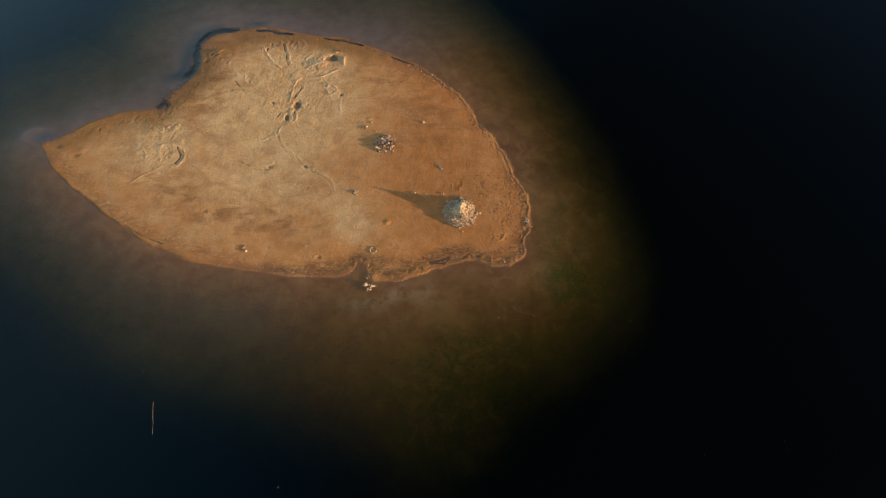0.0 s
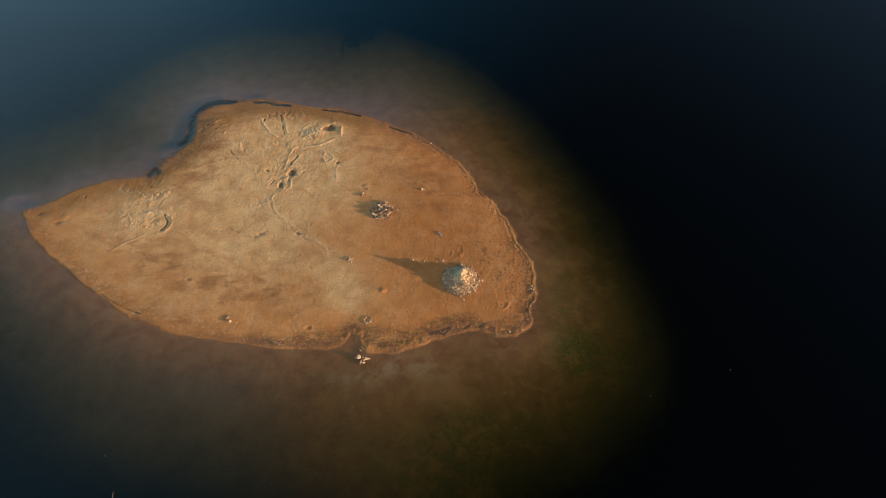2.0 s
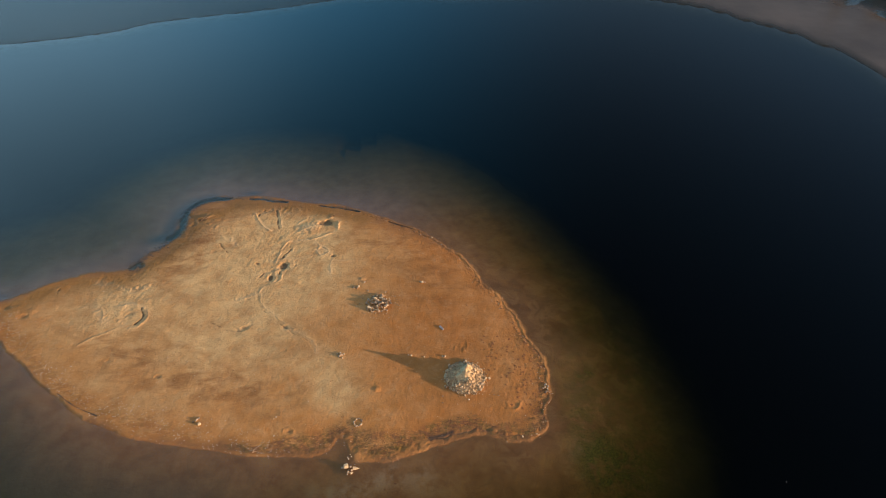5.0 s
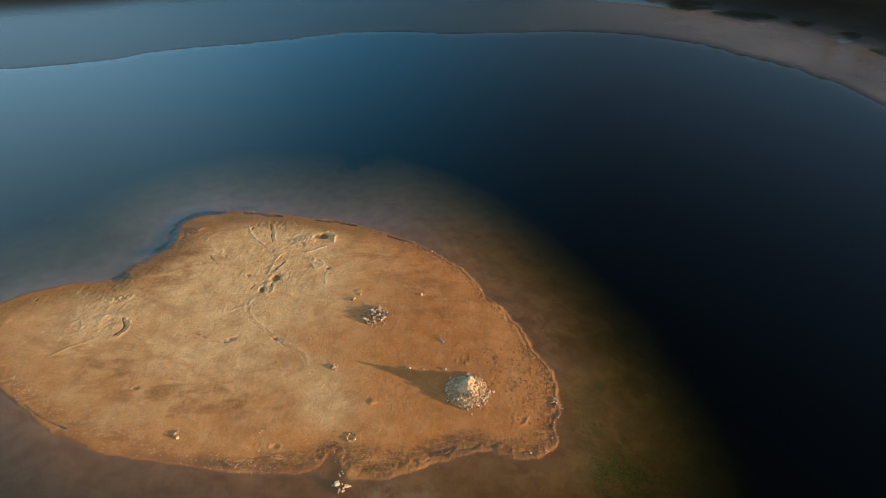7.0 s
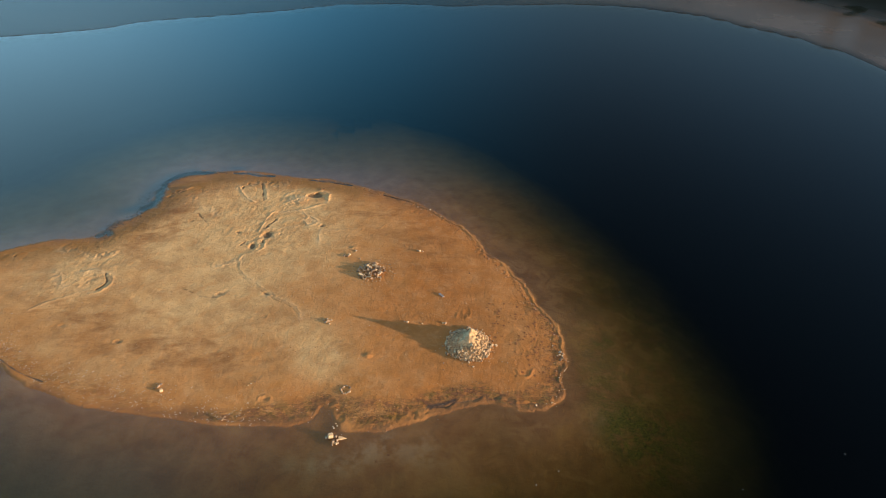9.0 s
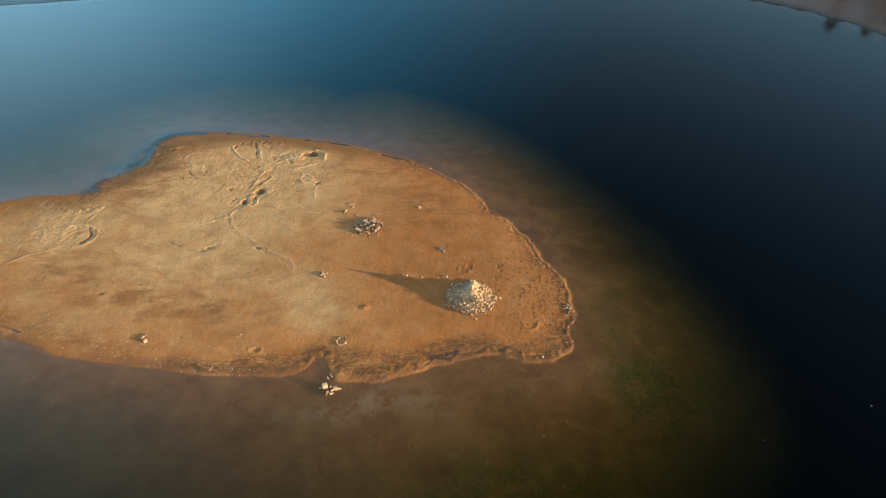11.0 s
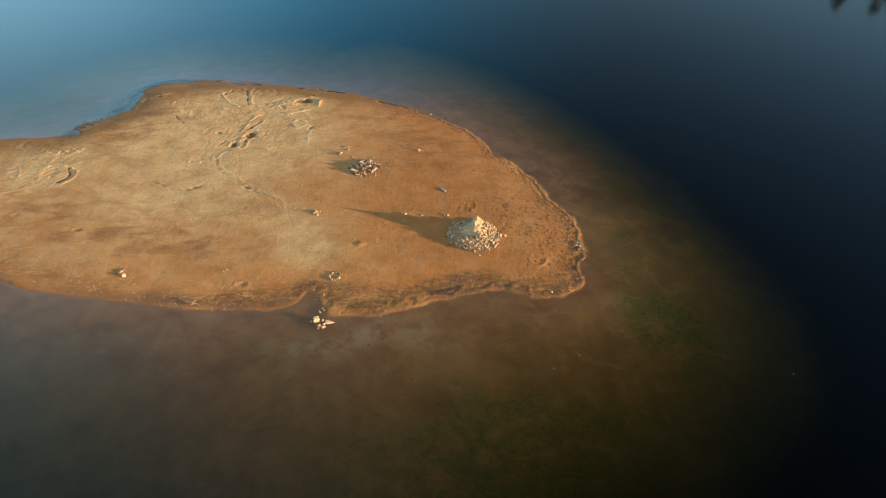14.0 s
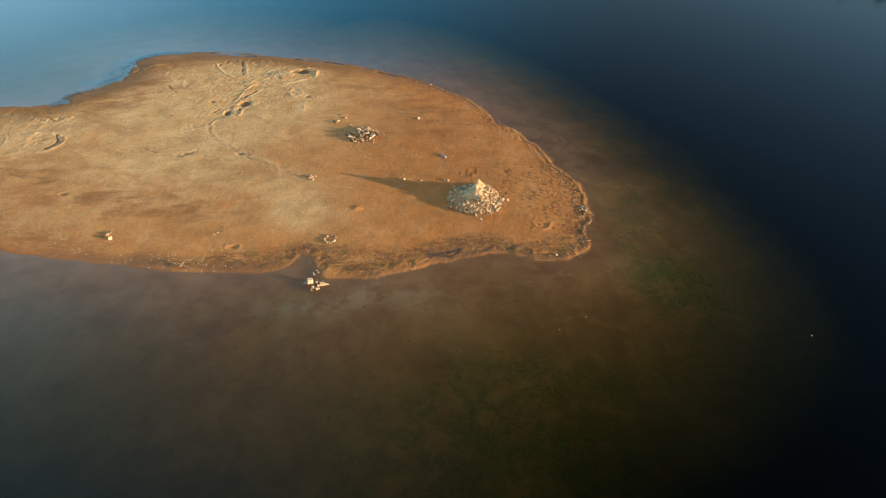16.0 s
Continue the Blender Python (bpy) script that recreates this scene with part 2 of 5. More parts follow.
def water_material():
    """Murky lake water: what lies beneath shows through by the depth, and the surface mirrors the sky."""
    k = Mat("lake_water")
    depth = k.attr("depth")
    comb = k.t.nodes.new("ShaderNodeCombineColor")
    for i, absorb in enumerate((0.76, 0.68, 1.60)):
        k.link(k.math("POWER", 2.71828, k.math("MULTIPLY", depth, -absorb)), comb.inputs[i])
    clear = k.t.nodes.new("ShaderNodeBsdfTransparent")
    k.link(comb.outputs[0], clear.inputs[0])
    murk = k.t.nodes.new("ShaderNodeBsdfDiffuse")
    murk.inputs[0].default_value = (0.0006, 0.0010, 0.0009, 1)
    body = k.t.nodes.new("ShaderNodeMixShader")
    turbid = k.math("SUBTRACT", 1.0, k.math("POWER", 2.71828, k.math("MULTIPLY", depth, -0.7)))
    k.link(turbid, body.inputs[0])
    k.t.links.new(clear.outputs[0], body.inputs[1])
    k.t.links.new(murk.outputs[0], body.inputs[2])
    gloss = k.t.nodes.new("ShaderNodeBsdfGlossy")
    gloss.inputs["Roughness"].default_value = 0.05
    gloss.inputs["Color"].default_value = (1, 1, 1, 1)
    ripple = k.noise(1.0, 3, 0.5, k.scaled(1.2, 2.2, 1))
    nrm = k.bump(ripple, 0.008, 0.4)
    face = k.t.nodes.new("ShaderNodeLayerWeight")
    face.inputs["Blend"].default_value = 0.5
    k.link(nrm, face.inputs["Normal"])
    gain = k.ramp(k.math("POWER", face.outputs["Facing"], 5.0), 0.0, 1.0, 0.02, 1.0)
    k.link(nrm, gloss.inputs["Normal"])
    top = k.t.nodes.new("ShaderNodeMixShader")
    k.link(gain, top.inputs[0])
    k.t.links.new(body.outputs[0], top.inputs[1])
    k.t.links.new(gloss.outputs[0], top.inputs[2])
    k.t.links.new(top.outputs[0], k.out.inputs[0])
    return k.m


def stone_material(name, dark, light, stain):
    k = Mat(name)
    base = k.mix(k.random(), dark, light)
    n = k.noise(5.0, 6, 0.7)
    col = k.mix(k.ramp(n, 0.45, 0.70, 0, 0.75), base, stain)
    f = k.noise(40.0, 4, 0.7)
    col = k.mix(k.ramp(f, 0.4, 0.7, 0, 0.3), col, (0.12, 0.09, 0.065))
    return k.done(col, 0.88, k.bump(k.math("ADD", n, k.math("MULTIPLY", f, 0.3)), 0.03, 0.7), 0.25)


def plain_material(name, a, b, scale=8.0, rough=0.85, bump=0.01, per_island=False):
    k = Mat(name)
    n = k.noise(scale, 5, 0.7)
    col = k.mix(k.ramp(n, 0.35, 0.65), a, b)
    if per_island:
        col = k.mix(k.ramp(k.island(), 0, 1, 0, 0.7), col, b)
    return k.done(col, rough, k.bump(n, bump, 0.8), 0.3)


SAND, FAR, LAKE = sand_material(), far_material(), water_material()
PALE_STONE = stone_material("pale_limestone", (0.26, 0.195, 0.13), (0.62, 0.53, 0.41), (0.34, 0.225, 0.125))
GREY_STONE = stone_material("grey_stone", (0.125, 0.095, 0.070), (0.46, 0.38, 0.29), (0.24, 0.165, 0.105))
SLATE = stone_material("pale_slate", (0.30, 0.29, 0.30), (0.38, 0.37, 0.38), (0.30, 0.27, 0.25))
WHITE_STONE = stone_material("whitewashed_stone", (0.62, 0.50, 0.33), (0.80, 0.69, 0.50), (0.46, 0.33, 0.19))
CLAY = plain_material("pale_clay", (0.40, 0.280, 0.155), (0.67, 0.520, 0.320), 3.5, 0.93, 0.05)
CLAY_STONE = stone_material("clay_coated_stone", (0.24, 0.17, 0.10), (0.70, 0.58, 0.40), (0.40, 0.285, 0.17))
MUDDY = plain_material("wet_mud", (0.035, 0.030, 0.026), (0.075, 0.062, 0.050), 8, 0.35, 0.01, True)
# its dark end stands in for the shaded gaps between larger stones
RUBBLE = plain_material("clay_rubble", (0.13, 0.088, 0.050), (0.52, 0.40, 0.26), 9, 0.9, 0.005, True)
RUST_CLOD = plain_material("rusty_clod", (0.190, 0.080, 0.034), (0.330, 0.155, 0.068), 12, 0.95, 0.02, True)
CLOD = plain_material("dark_clod", (0.150, 0.072, 0.033), (0.250, 0.130, 0.062), 12, 0.95, 0.02, True)
CHIP = plain_material("bleached_chips", (0.40, 0.32, 0.24), (0.66, 0.58, 0.48), 9, 0.8, 0.005, True)
DRIFT = plain_material("bleached_driftwood", (0.24, 0.17, 0.11), (0.44, 0.345, 0.24), 14, 0.85, 0.02)
ROOT = plain_material("weathered_root", (0.120, 0.078, 0.050), (0.26, 0.185, 0.120), 14, 0.9, 0.02)
TWIG = plain_material("dark_twigs", (0.085, 0.050, 0.036), (0.20, 0.120, 0.075), 9, 0.9, 0.01, True)
BLEACH = plain_material("bleached_feathers", (0.36, 0.29, 0.21), (0.68, 0.61, 0.52), 9, 0.8, 0.003, True)
WEEDS = plain_material("water_weed", (0.060, 0.068, 0.016), (0.140, 0.130, 0.036), 6, 0.7, 0.01, True)
BARK = plain_material("bark", (0.050, 0.038, 0.028), (0.13, 0.10, 0.075), 6, 0.95, 0.05)
LEAF = plain_material("leaves", (0.018, 0.026, 0.010), (0.050, 0.056, 0.022), 2, 0.7, 0.01, True)
REED = plain_material("dry_reed", (0.42, 0.27, 0.17), (0.62, 0.45, 0.32), 8, 0.7, 0.01)
FOAM = plain_material("white_plastic", (0.70, 0.70, 0.68), (0.80, 0.80, 0.78), 8, 0.5, 0.005)


# ---- small helpers ----
def thing(name, label, category, group="", at=(0, 0, 0)):
    ob = new(name)
    ob.empty_display_size = 0.2
    ob.matrix_basis = Matrix.Translation(at)
    return tagged(ob, label, category, group)


def link_mesh(name, verts, faces, material, parent=None, label="", smooth=False):
    me = bpy.data.meshes.new(name)
    me.from_pydata([tuple(v) for v in verts], [], [tuple(f) for f in faces])
    if smooth:
        me.polygons.foreach_set("use_smooth", [True] * len(me.polygons))
    me.materials.append(material)
    ob = new(name, me)
    if parent:
        ob.parent = parent
    if label:
        ob["label"] = label
    return ob


def lattice(ix, iy, seed):
    h = (ix.astype(np.int64) * 374761393 + iy.astype(np.int64) * 668265263 + seed * 1442695041) & 0xFFFFFFFF
    h = ((h ^ (h >> 13)) * 1274126177) & 0xFFFFFFFF
    return ((h ^ (h >> 16)) & 0xFFFF) / 65535.0


def vnoise(x, y, scale, seed, octaves=4, gain=0.5):
    """Smooth value noise in about -1..1; scale: size of the largest bumps in metres."""
    total, amp, norm = 0.0, 1.0, 0.0
    for o in range(octaves):
        ca, sa = math.cos(0.5 + 1.1 * o + seed), math.sin(0.5 + 1.1 * o + seed)
        u, v = (x * ca - y * sa) / scale + 17.3 * o, (x * sa + y * ca) / scale - 9.1 * o
        iu, iv = np.floor(u), np.floor(v)
        fu, fv = u - iu, v - iv
        fu, fv = fu * fu * (3 - 2 * fu), fv * fv * (3 - 2 * fv)
        a, b = lattice(iu, iv, seed + o), lattice(iu + 1, iv, seed + o)
        c, d = lattice(iu, iv + 1, seed + o), lattice(iu + 1, iv + 1, seed + o)
        total = total + amp * ((a + (b - a) * fu) * (1 - fv) + (c + (d - c) * fu) * fv - 0.5) * 2
        norm += amp
        amp *= gain
        scale *= 0.5
    return total / norm


def smooth(a, b, x):
    t = np.clip((x - a) / (b - a), 0, 1)
    return t * t * (3 - 2 * t)


def seg_distance(x, y, pts):
    """Distance of each place to a polyline."""
    best = np.full(x.shape, 1e9)
    for (ax, ay), (bx, by) in zip(pts[:-1], pts[1:]):
        dx, dy = bx - ax, by - ay
        t = np.clip(((x - ax) * dx + (y - ay) * dy) / (dx * dx + dy * dy + 1e-9), 0, 1)
        best = np.minimum(best, (x - ax - t * dx) ** 2 + (y - ay - t * dy) ** 2)
    return np.sqrt(best)


def rounded(pts, n=4, closed=False):
    """A smooth curve through the points."""
    out, m = [], len(pts)
    for i in range(m if closed else m - 1):
        g = (lambda j: pts[j % m]) if closed else (lambda j: pts[min(max(j, 0), m - 1)])
        p = [np.array(g(i + j), float) for j in (-1, 0, 1, 2)]
        for s in range(n):
            t = s / n
            out.append(tuple(0.5 * (2 * p[1] + (p[2] - p[0]) * t + (2 * p[0] - 5 * p[1] + 4 * p[2] - p[3]) * t * t + (3 * p[1] - p[0] - 3 * p[2] + p[3]) * t ** 3)))
    if not closed:
        out.append(tuple(pts[-1]))
    return out


# ---- the plan of the island's shore ----
SHORE_NORTH = [(-35.1, 10.4), (-33.3, 10.9), (-31.1, 12.3), (-28.6, 13.4), (-26.0, 14.1), (-24.0, 14.1), (-22.7, 14.9),
               (-22.3, 16.3), (-20.7, 17.5), (-19.6, 18.8), (-19.0, 20.4), (-19.1, 22.2), (-19.1, 24.4), (-18.2, 26.4), (-16.7, 27.3), (-15.3, 27.7),
               (-13.7, 27.1), (-11.8, 27.3), (-10.3, 27.4), (-8.2, 26.6), (-4.6, 25.1), (-2.3, 24.9), (-0.8, 24.7), (2.5, 22.8), (6.0, 20.7), (8.5, 18.8)]
SHORE_EAST = [(10.4, 17.0), (12.3, 14.6), (13.3, 13.2), (14.2, 11.2), (14.9, 8.8), (16.1, 6.8), (17.4, 4.0), (17.8, 2.1), (18.0, 0.4),
              (18.8, -1.2), (19.0, -2.2), (18.8, -3.7), (18.5, -5.2), (18.6, -5.9), (18.2, -6.7), (17.7, -7.7), (17.55, -8.8),
              (17.2, -9.7), (16.5, -10.2), (15.3, -10.5), (14.0, -10.4), (12.7, -9.9)]
SHORE_SOUTH = [(11.7, -9.6), (10.2, -9.8), (8.4, -10.2), (5.8, -10.7), (4.7, -11.0), (3.5, -11.3), (2.5, -11.05), (1.6, -11.0), (1.0, -10.9),
               (0.7, -10.4), (0.4, -9.6), (0.1, -9.0), (-0.3, -8.75), (-0.6, -9.4), (-1.1, -9.9), (-2.3, -10.2), (-6.8, -9.7), (-11.3, -8.4),
               (-16.5, -7.0), (-21.2, -4.7), (-25.7, -1.2), (-29.1, 2.2), (-32.8, 5.9), (-35.0, 9.5)]
SHORE = rounded(SHORE_NORTH + SHORE_EAST + SHORE_SOUTH, 4, closed=True)


def inside(x, y, ring):
    hit = np.zeros(x.shape, bool)
    for (ax, ay), (bx, by) in zip(ring, ring[1:] + ring[:1]):
        if ay == by:
            continue
        hit ^= ((ay > y) != (by > y)) & (x < (bx - ax) * (y - ay) / (by - ay) + ax)
    return hit


def shore_distance(x, y):
    d = seg_distance(x, y, SHORE + SHORE[:1])
    return np.where(inside(x, y, SHORE), d, -d)


# pits dug in the sand: x, y, radius, depth, rim height, stretch along x
PITS = [(-2.2, 20.7, 0.74, 0.17, 0.0, 1.25), (-2.0, 21.2, 0.36, 0.14, 0.0, 1.0), (-6.45, 13.25, 0.62, 0.16, 0.03, 0.9), (-6.75, 12.2, 0.40, 0.10, 0.0, 0.45),
        (-7.65, 11.5, 0.66, 0.13, 0.04, 0.55), (-1.2, 14.5, 0.34, 0.08, 0.02, 0.9), (-9.3, 13.9, 0.33, 0.08, 0.01, 0.9), (-5.2, 13.2, 0.26, 0.06, 0.02, 0.6),
        (-10.25, 23.0, 0.35, 0.13, 0.03, 0.6), (-9.7, 23.8, 0.25, 0.10, 0.02, 0.8), (-16.8, 22.7, 0.44, 0.20, 0.05, 1.3), (-17.7, 21.6, 0.30, 0.07, 0.03, 1.3),
        (-20.6, 7.1, 1.30, 0.02, 0.03, 0.8), (-29.0, 11.6, 0.24, 0.09, 0.05, 0.6),
        (-31.0, 8.0, 0.42, 0.05, 0.02, 1.2), (-16.2, -0.9, 0.30, 0.06, 0.03, 1.2), (-14.4, 5.2, 0.24, 0.04, 0.03, 1.6), (-9.4, 4.4, 0.36, 0.05, 0.04, 1.3), (-5.5, 4.0, 0.34, 0.05, 0.03, 1.4),
        (-4.3, -7.7, 0.34, 0.06, 0.07, 1.0), (14.9, -7.0, 0.40, 0.022, 0.05, 1.1), (4.4, -3.7, 0.30, 0.02, 0.02, 1.1), (-5.4, 1.0, 0.30, 0.03, 0.03, 1.0), (-14.4, 16.4, 0.40, 0.04, 0.01, 1.0),
        (7.4, 10.3, 0.28, 0.03, 0.02, 1.3), (2.0, 9.9, 0.34, 0.04, 0.04, 1.2), (-21.0, 1.3, 0.28, 0.04, 0.02, 1.5)]
# heaps: x, y, radius, height, stretch
HEAPS = [(-4.0, 19.9, 1.6, 0.11, 1.0), (-6.7, 17.9, 0.9, 0.06, 1.1), (3.1, -4.2, 0.4, 0.09, 1.1), (-15.2, 22.4, 0.28, 0.06, 1.3), (-15.8, 21.6, 0.26, 0.05, 1.2), (-14.9, 21.0, 0.24, 0.05, 1.0),
         (11.4, -0.5, 0.4, 0.04, 0.6), (10.6, -0.2, 0.3, 0.03, 0.6), (-16.1, 23.3, 0.5, 0.09, 1.2), (2.1, 10.3, 0.4, 0.06, 1.3), (-30.4, 8.7, 0.6, 0.05, 1.0), (-20.4, 7.0, 0.7, 0.05, 0.9)]
# ridges of thrown-up sand and trodden furrows: height, half-width, points
RIDGES = [(0.22, 0.34, [(-1.6, 21.7), (-0.8, 21.2), (-0.6, 20.4), (-0.9, 19.6)]), (0.12, 0.20, [(-5.2, 17.3), (-6.3, 17.5), (-6.9, 16.2), (-7.1, 14.8), (-7.4, 13.9)]), (0.055, 0.20, [(14.2, -7.3), (14.7, -7.6), (15.3, -7.1), (15.4, -6.6), (15.0, -6.4)]),
          (0.17, 0.20, [(-0.5, 21.2), (-0.6, 20.2), (-0.9, 19.0), (-2.1, 18.3), (-3.3, 17.7), (-5.5, 17.4)]),
          (0.10, 0.20, [(-5.6, 20.0), (-5.3, 21.0), (-4.5, 21.7)]),
          (0.08, 0.16, [(-3.4, 17.7), (-3.0, 16.8), (-2.6, 16.3)]),
          (0.15, 0.17, [(-3.0, 15.7), (-2.4, 16.2), (-1.7, 15.2), (-2.5, 14.6), (-3.0, 15.7)]),
          (0.12, 0.18, [(-1.2, 14.1), (-1.4, 13.0), (-1.4, 11.5)]),
          (0.08, 0.15, [(-1.3, 14.8), (-1.0, 13.6), (0.6, 13.5), (2.3, 13.6), (4.2, 13.3), (5.3, 14.2)]),
          (0.14, 0.16, [(-6.1, 12.6), (-6.5, 12.2), (-6.6, 11.0), (-7.4, 10.4), (-8.4, 9.9), (-8.6, 9.2), (-9.5, 8.7), (-10.3, 8.4)]),
          (0.10, 0.18, [(-7.0, 12.6), (-7.3, 12.3), (-7.0, 11.2), (-7.4, 10.7)]),
          (-0.14, 0.26, [(-5.9, 16.0), (-6.4, 15.2), (-6.6, 14.6)]),
          (0.10, 0.22, [(-5.6, 16.1), (-6.1, 15.2), (-6.5, 14.3)]),
          (0.08, 0.16, [(-7.1, 14.2), (-5.3, 14.3), (-3.5, 14.6)]),
          (-0.12, 0.2, [(-7.9, 12.9), (-8.4, 12.3), (-8.8, 11.6)]),
          (0.14, 0.18, [(-11.0, 22.7), (-10.7, 23.3), (-10.3, 22.2), (-9.1, 20.2), (-8.5, 19.7)]),
          (-0.11, 0.22, [(-8.2, 23.8), (-8.0, 22.1), (-7.6, 20.1)]),
          (0.10, 0.22, [(-7.9, 23.8), (-7.6, 22.1), (-7.3, 20.3)]),
          (0.075, 0.15, [(-8.5, 9.3), (-8.2, 7.7), (-7.6, 6.7), (-6.4, 5.4), (-4.6, 3.6), (-3.2, 2.4), (-2.5, 1.4), (-2.4, 0.6)]),
          (-0.05, 0.18, [(-8.8, 9.3), (-8.5, 7.6), (-7.9, 6.5), (-6.7, 5.2), (-4.9, 3.4), (-3.4, 2.2), (-2.7, 1.2)]),
          (0.12, 0.24, [(-21.8, 8.4), (-21.2, 8.7), (-20.3, 8.3), (-19.2, 7.6), (-19.0, 6.5), (-19.6, 5.5), (-20.4, 5.3)]),
          (-0.22, 0.17, [(-19.9, 8.0), (-19.6, 7.3), (-19.5, 6.4), (-20.0, 5.8)]),
          (0.09, 0.22, [(-23.8, 8.5), (-23.5, 7.7), (-23.1, 6.3)]),
          (0.075, 0.18, [(-20.8, 5.8), (-21.6, 5.3), (-22.8, 4.7), (-23.7, 4.1), (-24.4, 3.4)]),
          (-0.10, 0.26, [(-14.0, 17.7), (-12.8, 16.0)]),
          (0.06, 0.30, [(-14.2, 19.6), (-13.5, 18.4)]),
          (0.07, 0.26, [(11.2, 0.3), (11.0, -0.8)]),
          (0.07, 0.22, [(11.9, 0.5), (11.7, -0.8)]),
          (-0.08, 0.3, [(-12.7, 5.4), (-11.0, 4.2), (-9.5, 3.9)]),
          (-0.08, 0.2, [(7.3, -9.6), (8.1, -9.55), (8.8, -9.4), (11.2, -9.0)])]
# rumpled, dug-over ground: height, half-width, points
RUMPLES = [(0.13, 0.34, [(-25.4, 12.3), (-24.6, 11.9), (-23.9, 12.1), (-23.2, 11.7)]), (0.22, 0.42, [(-22.5, 11.1), (-21.6, 10.7), (-20.9, 11.1), (-20.1, 11.2)]),
           (0.20, 0.34, [(-9.4, 23.3), (-8.7, 24.1), (-7.9, 23.8), (-7.3, 24.0), (-6.8, 23.2), (-6.2, 23.9), (-5.5, 23.4), (-5.4, 24.1)]), (0.20, 0.45, [(-17.8, 21.7), (-17.2, 22.4), (-16.2, 23.2)]),
           (0.10, 0.34, [(-24.3, 8.6), (-23.6, 7.2), (-22.6, 6.2)]), (0.07, 0.4, [(-22.2, 8.6), (-20.8, 7.6), (-21.4, 6.2)]), (0.10, 0.5, [(-8.6, 11.6), (-7.2, 12.6), (-5.4, 13.4)]),
           (0.16, 0.9, [(-4.7, 19.6), (-3.5, 20.1)]), (0.10, 0.4, [(-10.6, 8.3), (-8.6, 9.3)]), (0.10, 0.35, [(-5.4, 3.9), (-4.4, 3.3)]), (0.09, 0.4, [(-9.9, 4.1), (-8.7, 4.9)]), (0.10, 0.4, [(5.6, 18.0), (8.2, 16.4), (9.6, 15.4)]), (0.10, 0.3, [(-12.8, 18.6), (-12.2, 17.4)]),
           (0.08, 0.3, [(1.8, 10.2), (2.6, 9.6)]), (0.07, 0.4, [(14.1, -7.0), (15.3, -6.8)]), (0.10, 0.3, [(-29.2, 11.9), (-28.9, 11.2)]), (0.06, 1.0, [(-16.0, 20.4), (-14.2, 22.0)])]
# pools of lake water held behind low bars: depth, half-width, points
POOLS = [(0.17, 0.42, [(-14.2, 27.0), (-16.0, 27.0), (-17.8, 26.4), (-18.9, 25.0)]), (0.17, 0.50, [(-19.0, 24.4), (-19.0, 22.2), (-19.1, 20.6), (-19.8, 19.3)]),
         (0.15, 0.30, [(-11.8, 26.7), (-10.2, 26.6), (-8.8, 26.0), (-7.1, 25.6)]), (0.15, 0.24, [(-3.2, 24.5), (-1.3, 24.1), (0.1, 23.6), (1.9, 22.8)]),
         # the zero-depth line is only dark colour, for the south-western bank's shadow
         (0.12, 0.10, [(5.3, 20.5), (8.0, 18.8)]), (0.0, 0.10, [(-24.3, -1.8), (-22.4, -3.3), (-20.2, -4.5)]), (0.035, 0.13, [(7.6, -9.5), (8.4, -9.5), (9.1, -9.2)]),
         (0.07, 0.45, [(-34.2, 9.9), (-33.2, 9.5)]), (0.17, 0.45, [(-22.6, 14.6), (-22.2, 15.2), (-21.7, 14.8)])]
EYE_X, EYE_Y = 3.9, -36.4    # the camera's ground position; the far rim is laid out from it


# the rim of the mudflats, fitted to the view: bearing and distance from the camera
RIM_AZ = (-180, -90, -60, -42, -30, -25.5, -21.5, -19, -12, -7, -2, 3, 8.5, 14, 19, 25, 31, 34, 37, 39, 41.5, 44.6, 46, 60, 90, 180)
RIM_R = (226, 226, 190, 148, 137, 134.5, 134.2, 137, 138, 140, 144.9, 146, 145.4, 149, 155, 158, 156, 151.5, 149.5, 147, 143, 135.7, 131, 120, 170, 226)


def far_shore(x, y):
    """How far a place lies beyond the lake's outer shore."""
    dx, dy = x - EYE_X, y - EYE_Y
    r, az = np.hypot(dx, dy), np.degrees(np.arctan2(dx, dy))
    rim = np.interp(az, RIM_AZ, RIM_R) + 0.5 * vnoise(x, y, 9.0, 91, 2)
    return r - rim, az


SHELF = [(2.0, -34.0), (9.4, -29.9), (16.5, -25.7), (22.0, -22.6), (27.5, -19.5), (29.5, -16.5), (31.0, -12.0), (31.5, -6.0), (30.4, 2.0), (28.3, 11.0), (25.0, 21.0), (20.5, 30.5), (15.5, 38.0), (6.0, 44.0)]


def near(x, y, pts, margin):
    """The part of the grid that lies round some points."""
    u, v = [p[0] for p in pts], [p[1] for p in pts]
    i = np.searchsorted(x[0], (min(u) - margin, max(u) + margin))
    j = np.searchsorted(y[:, 0], (min(v) - margin, max(v) + margin))
    return slice(j[0], j[1]), slice(i[0], i[1])


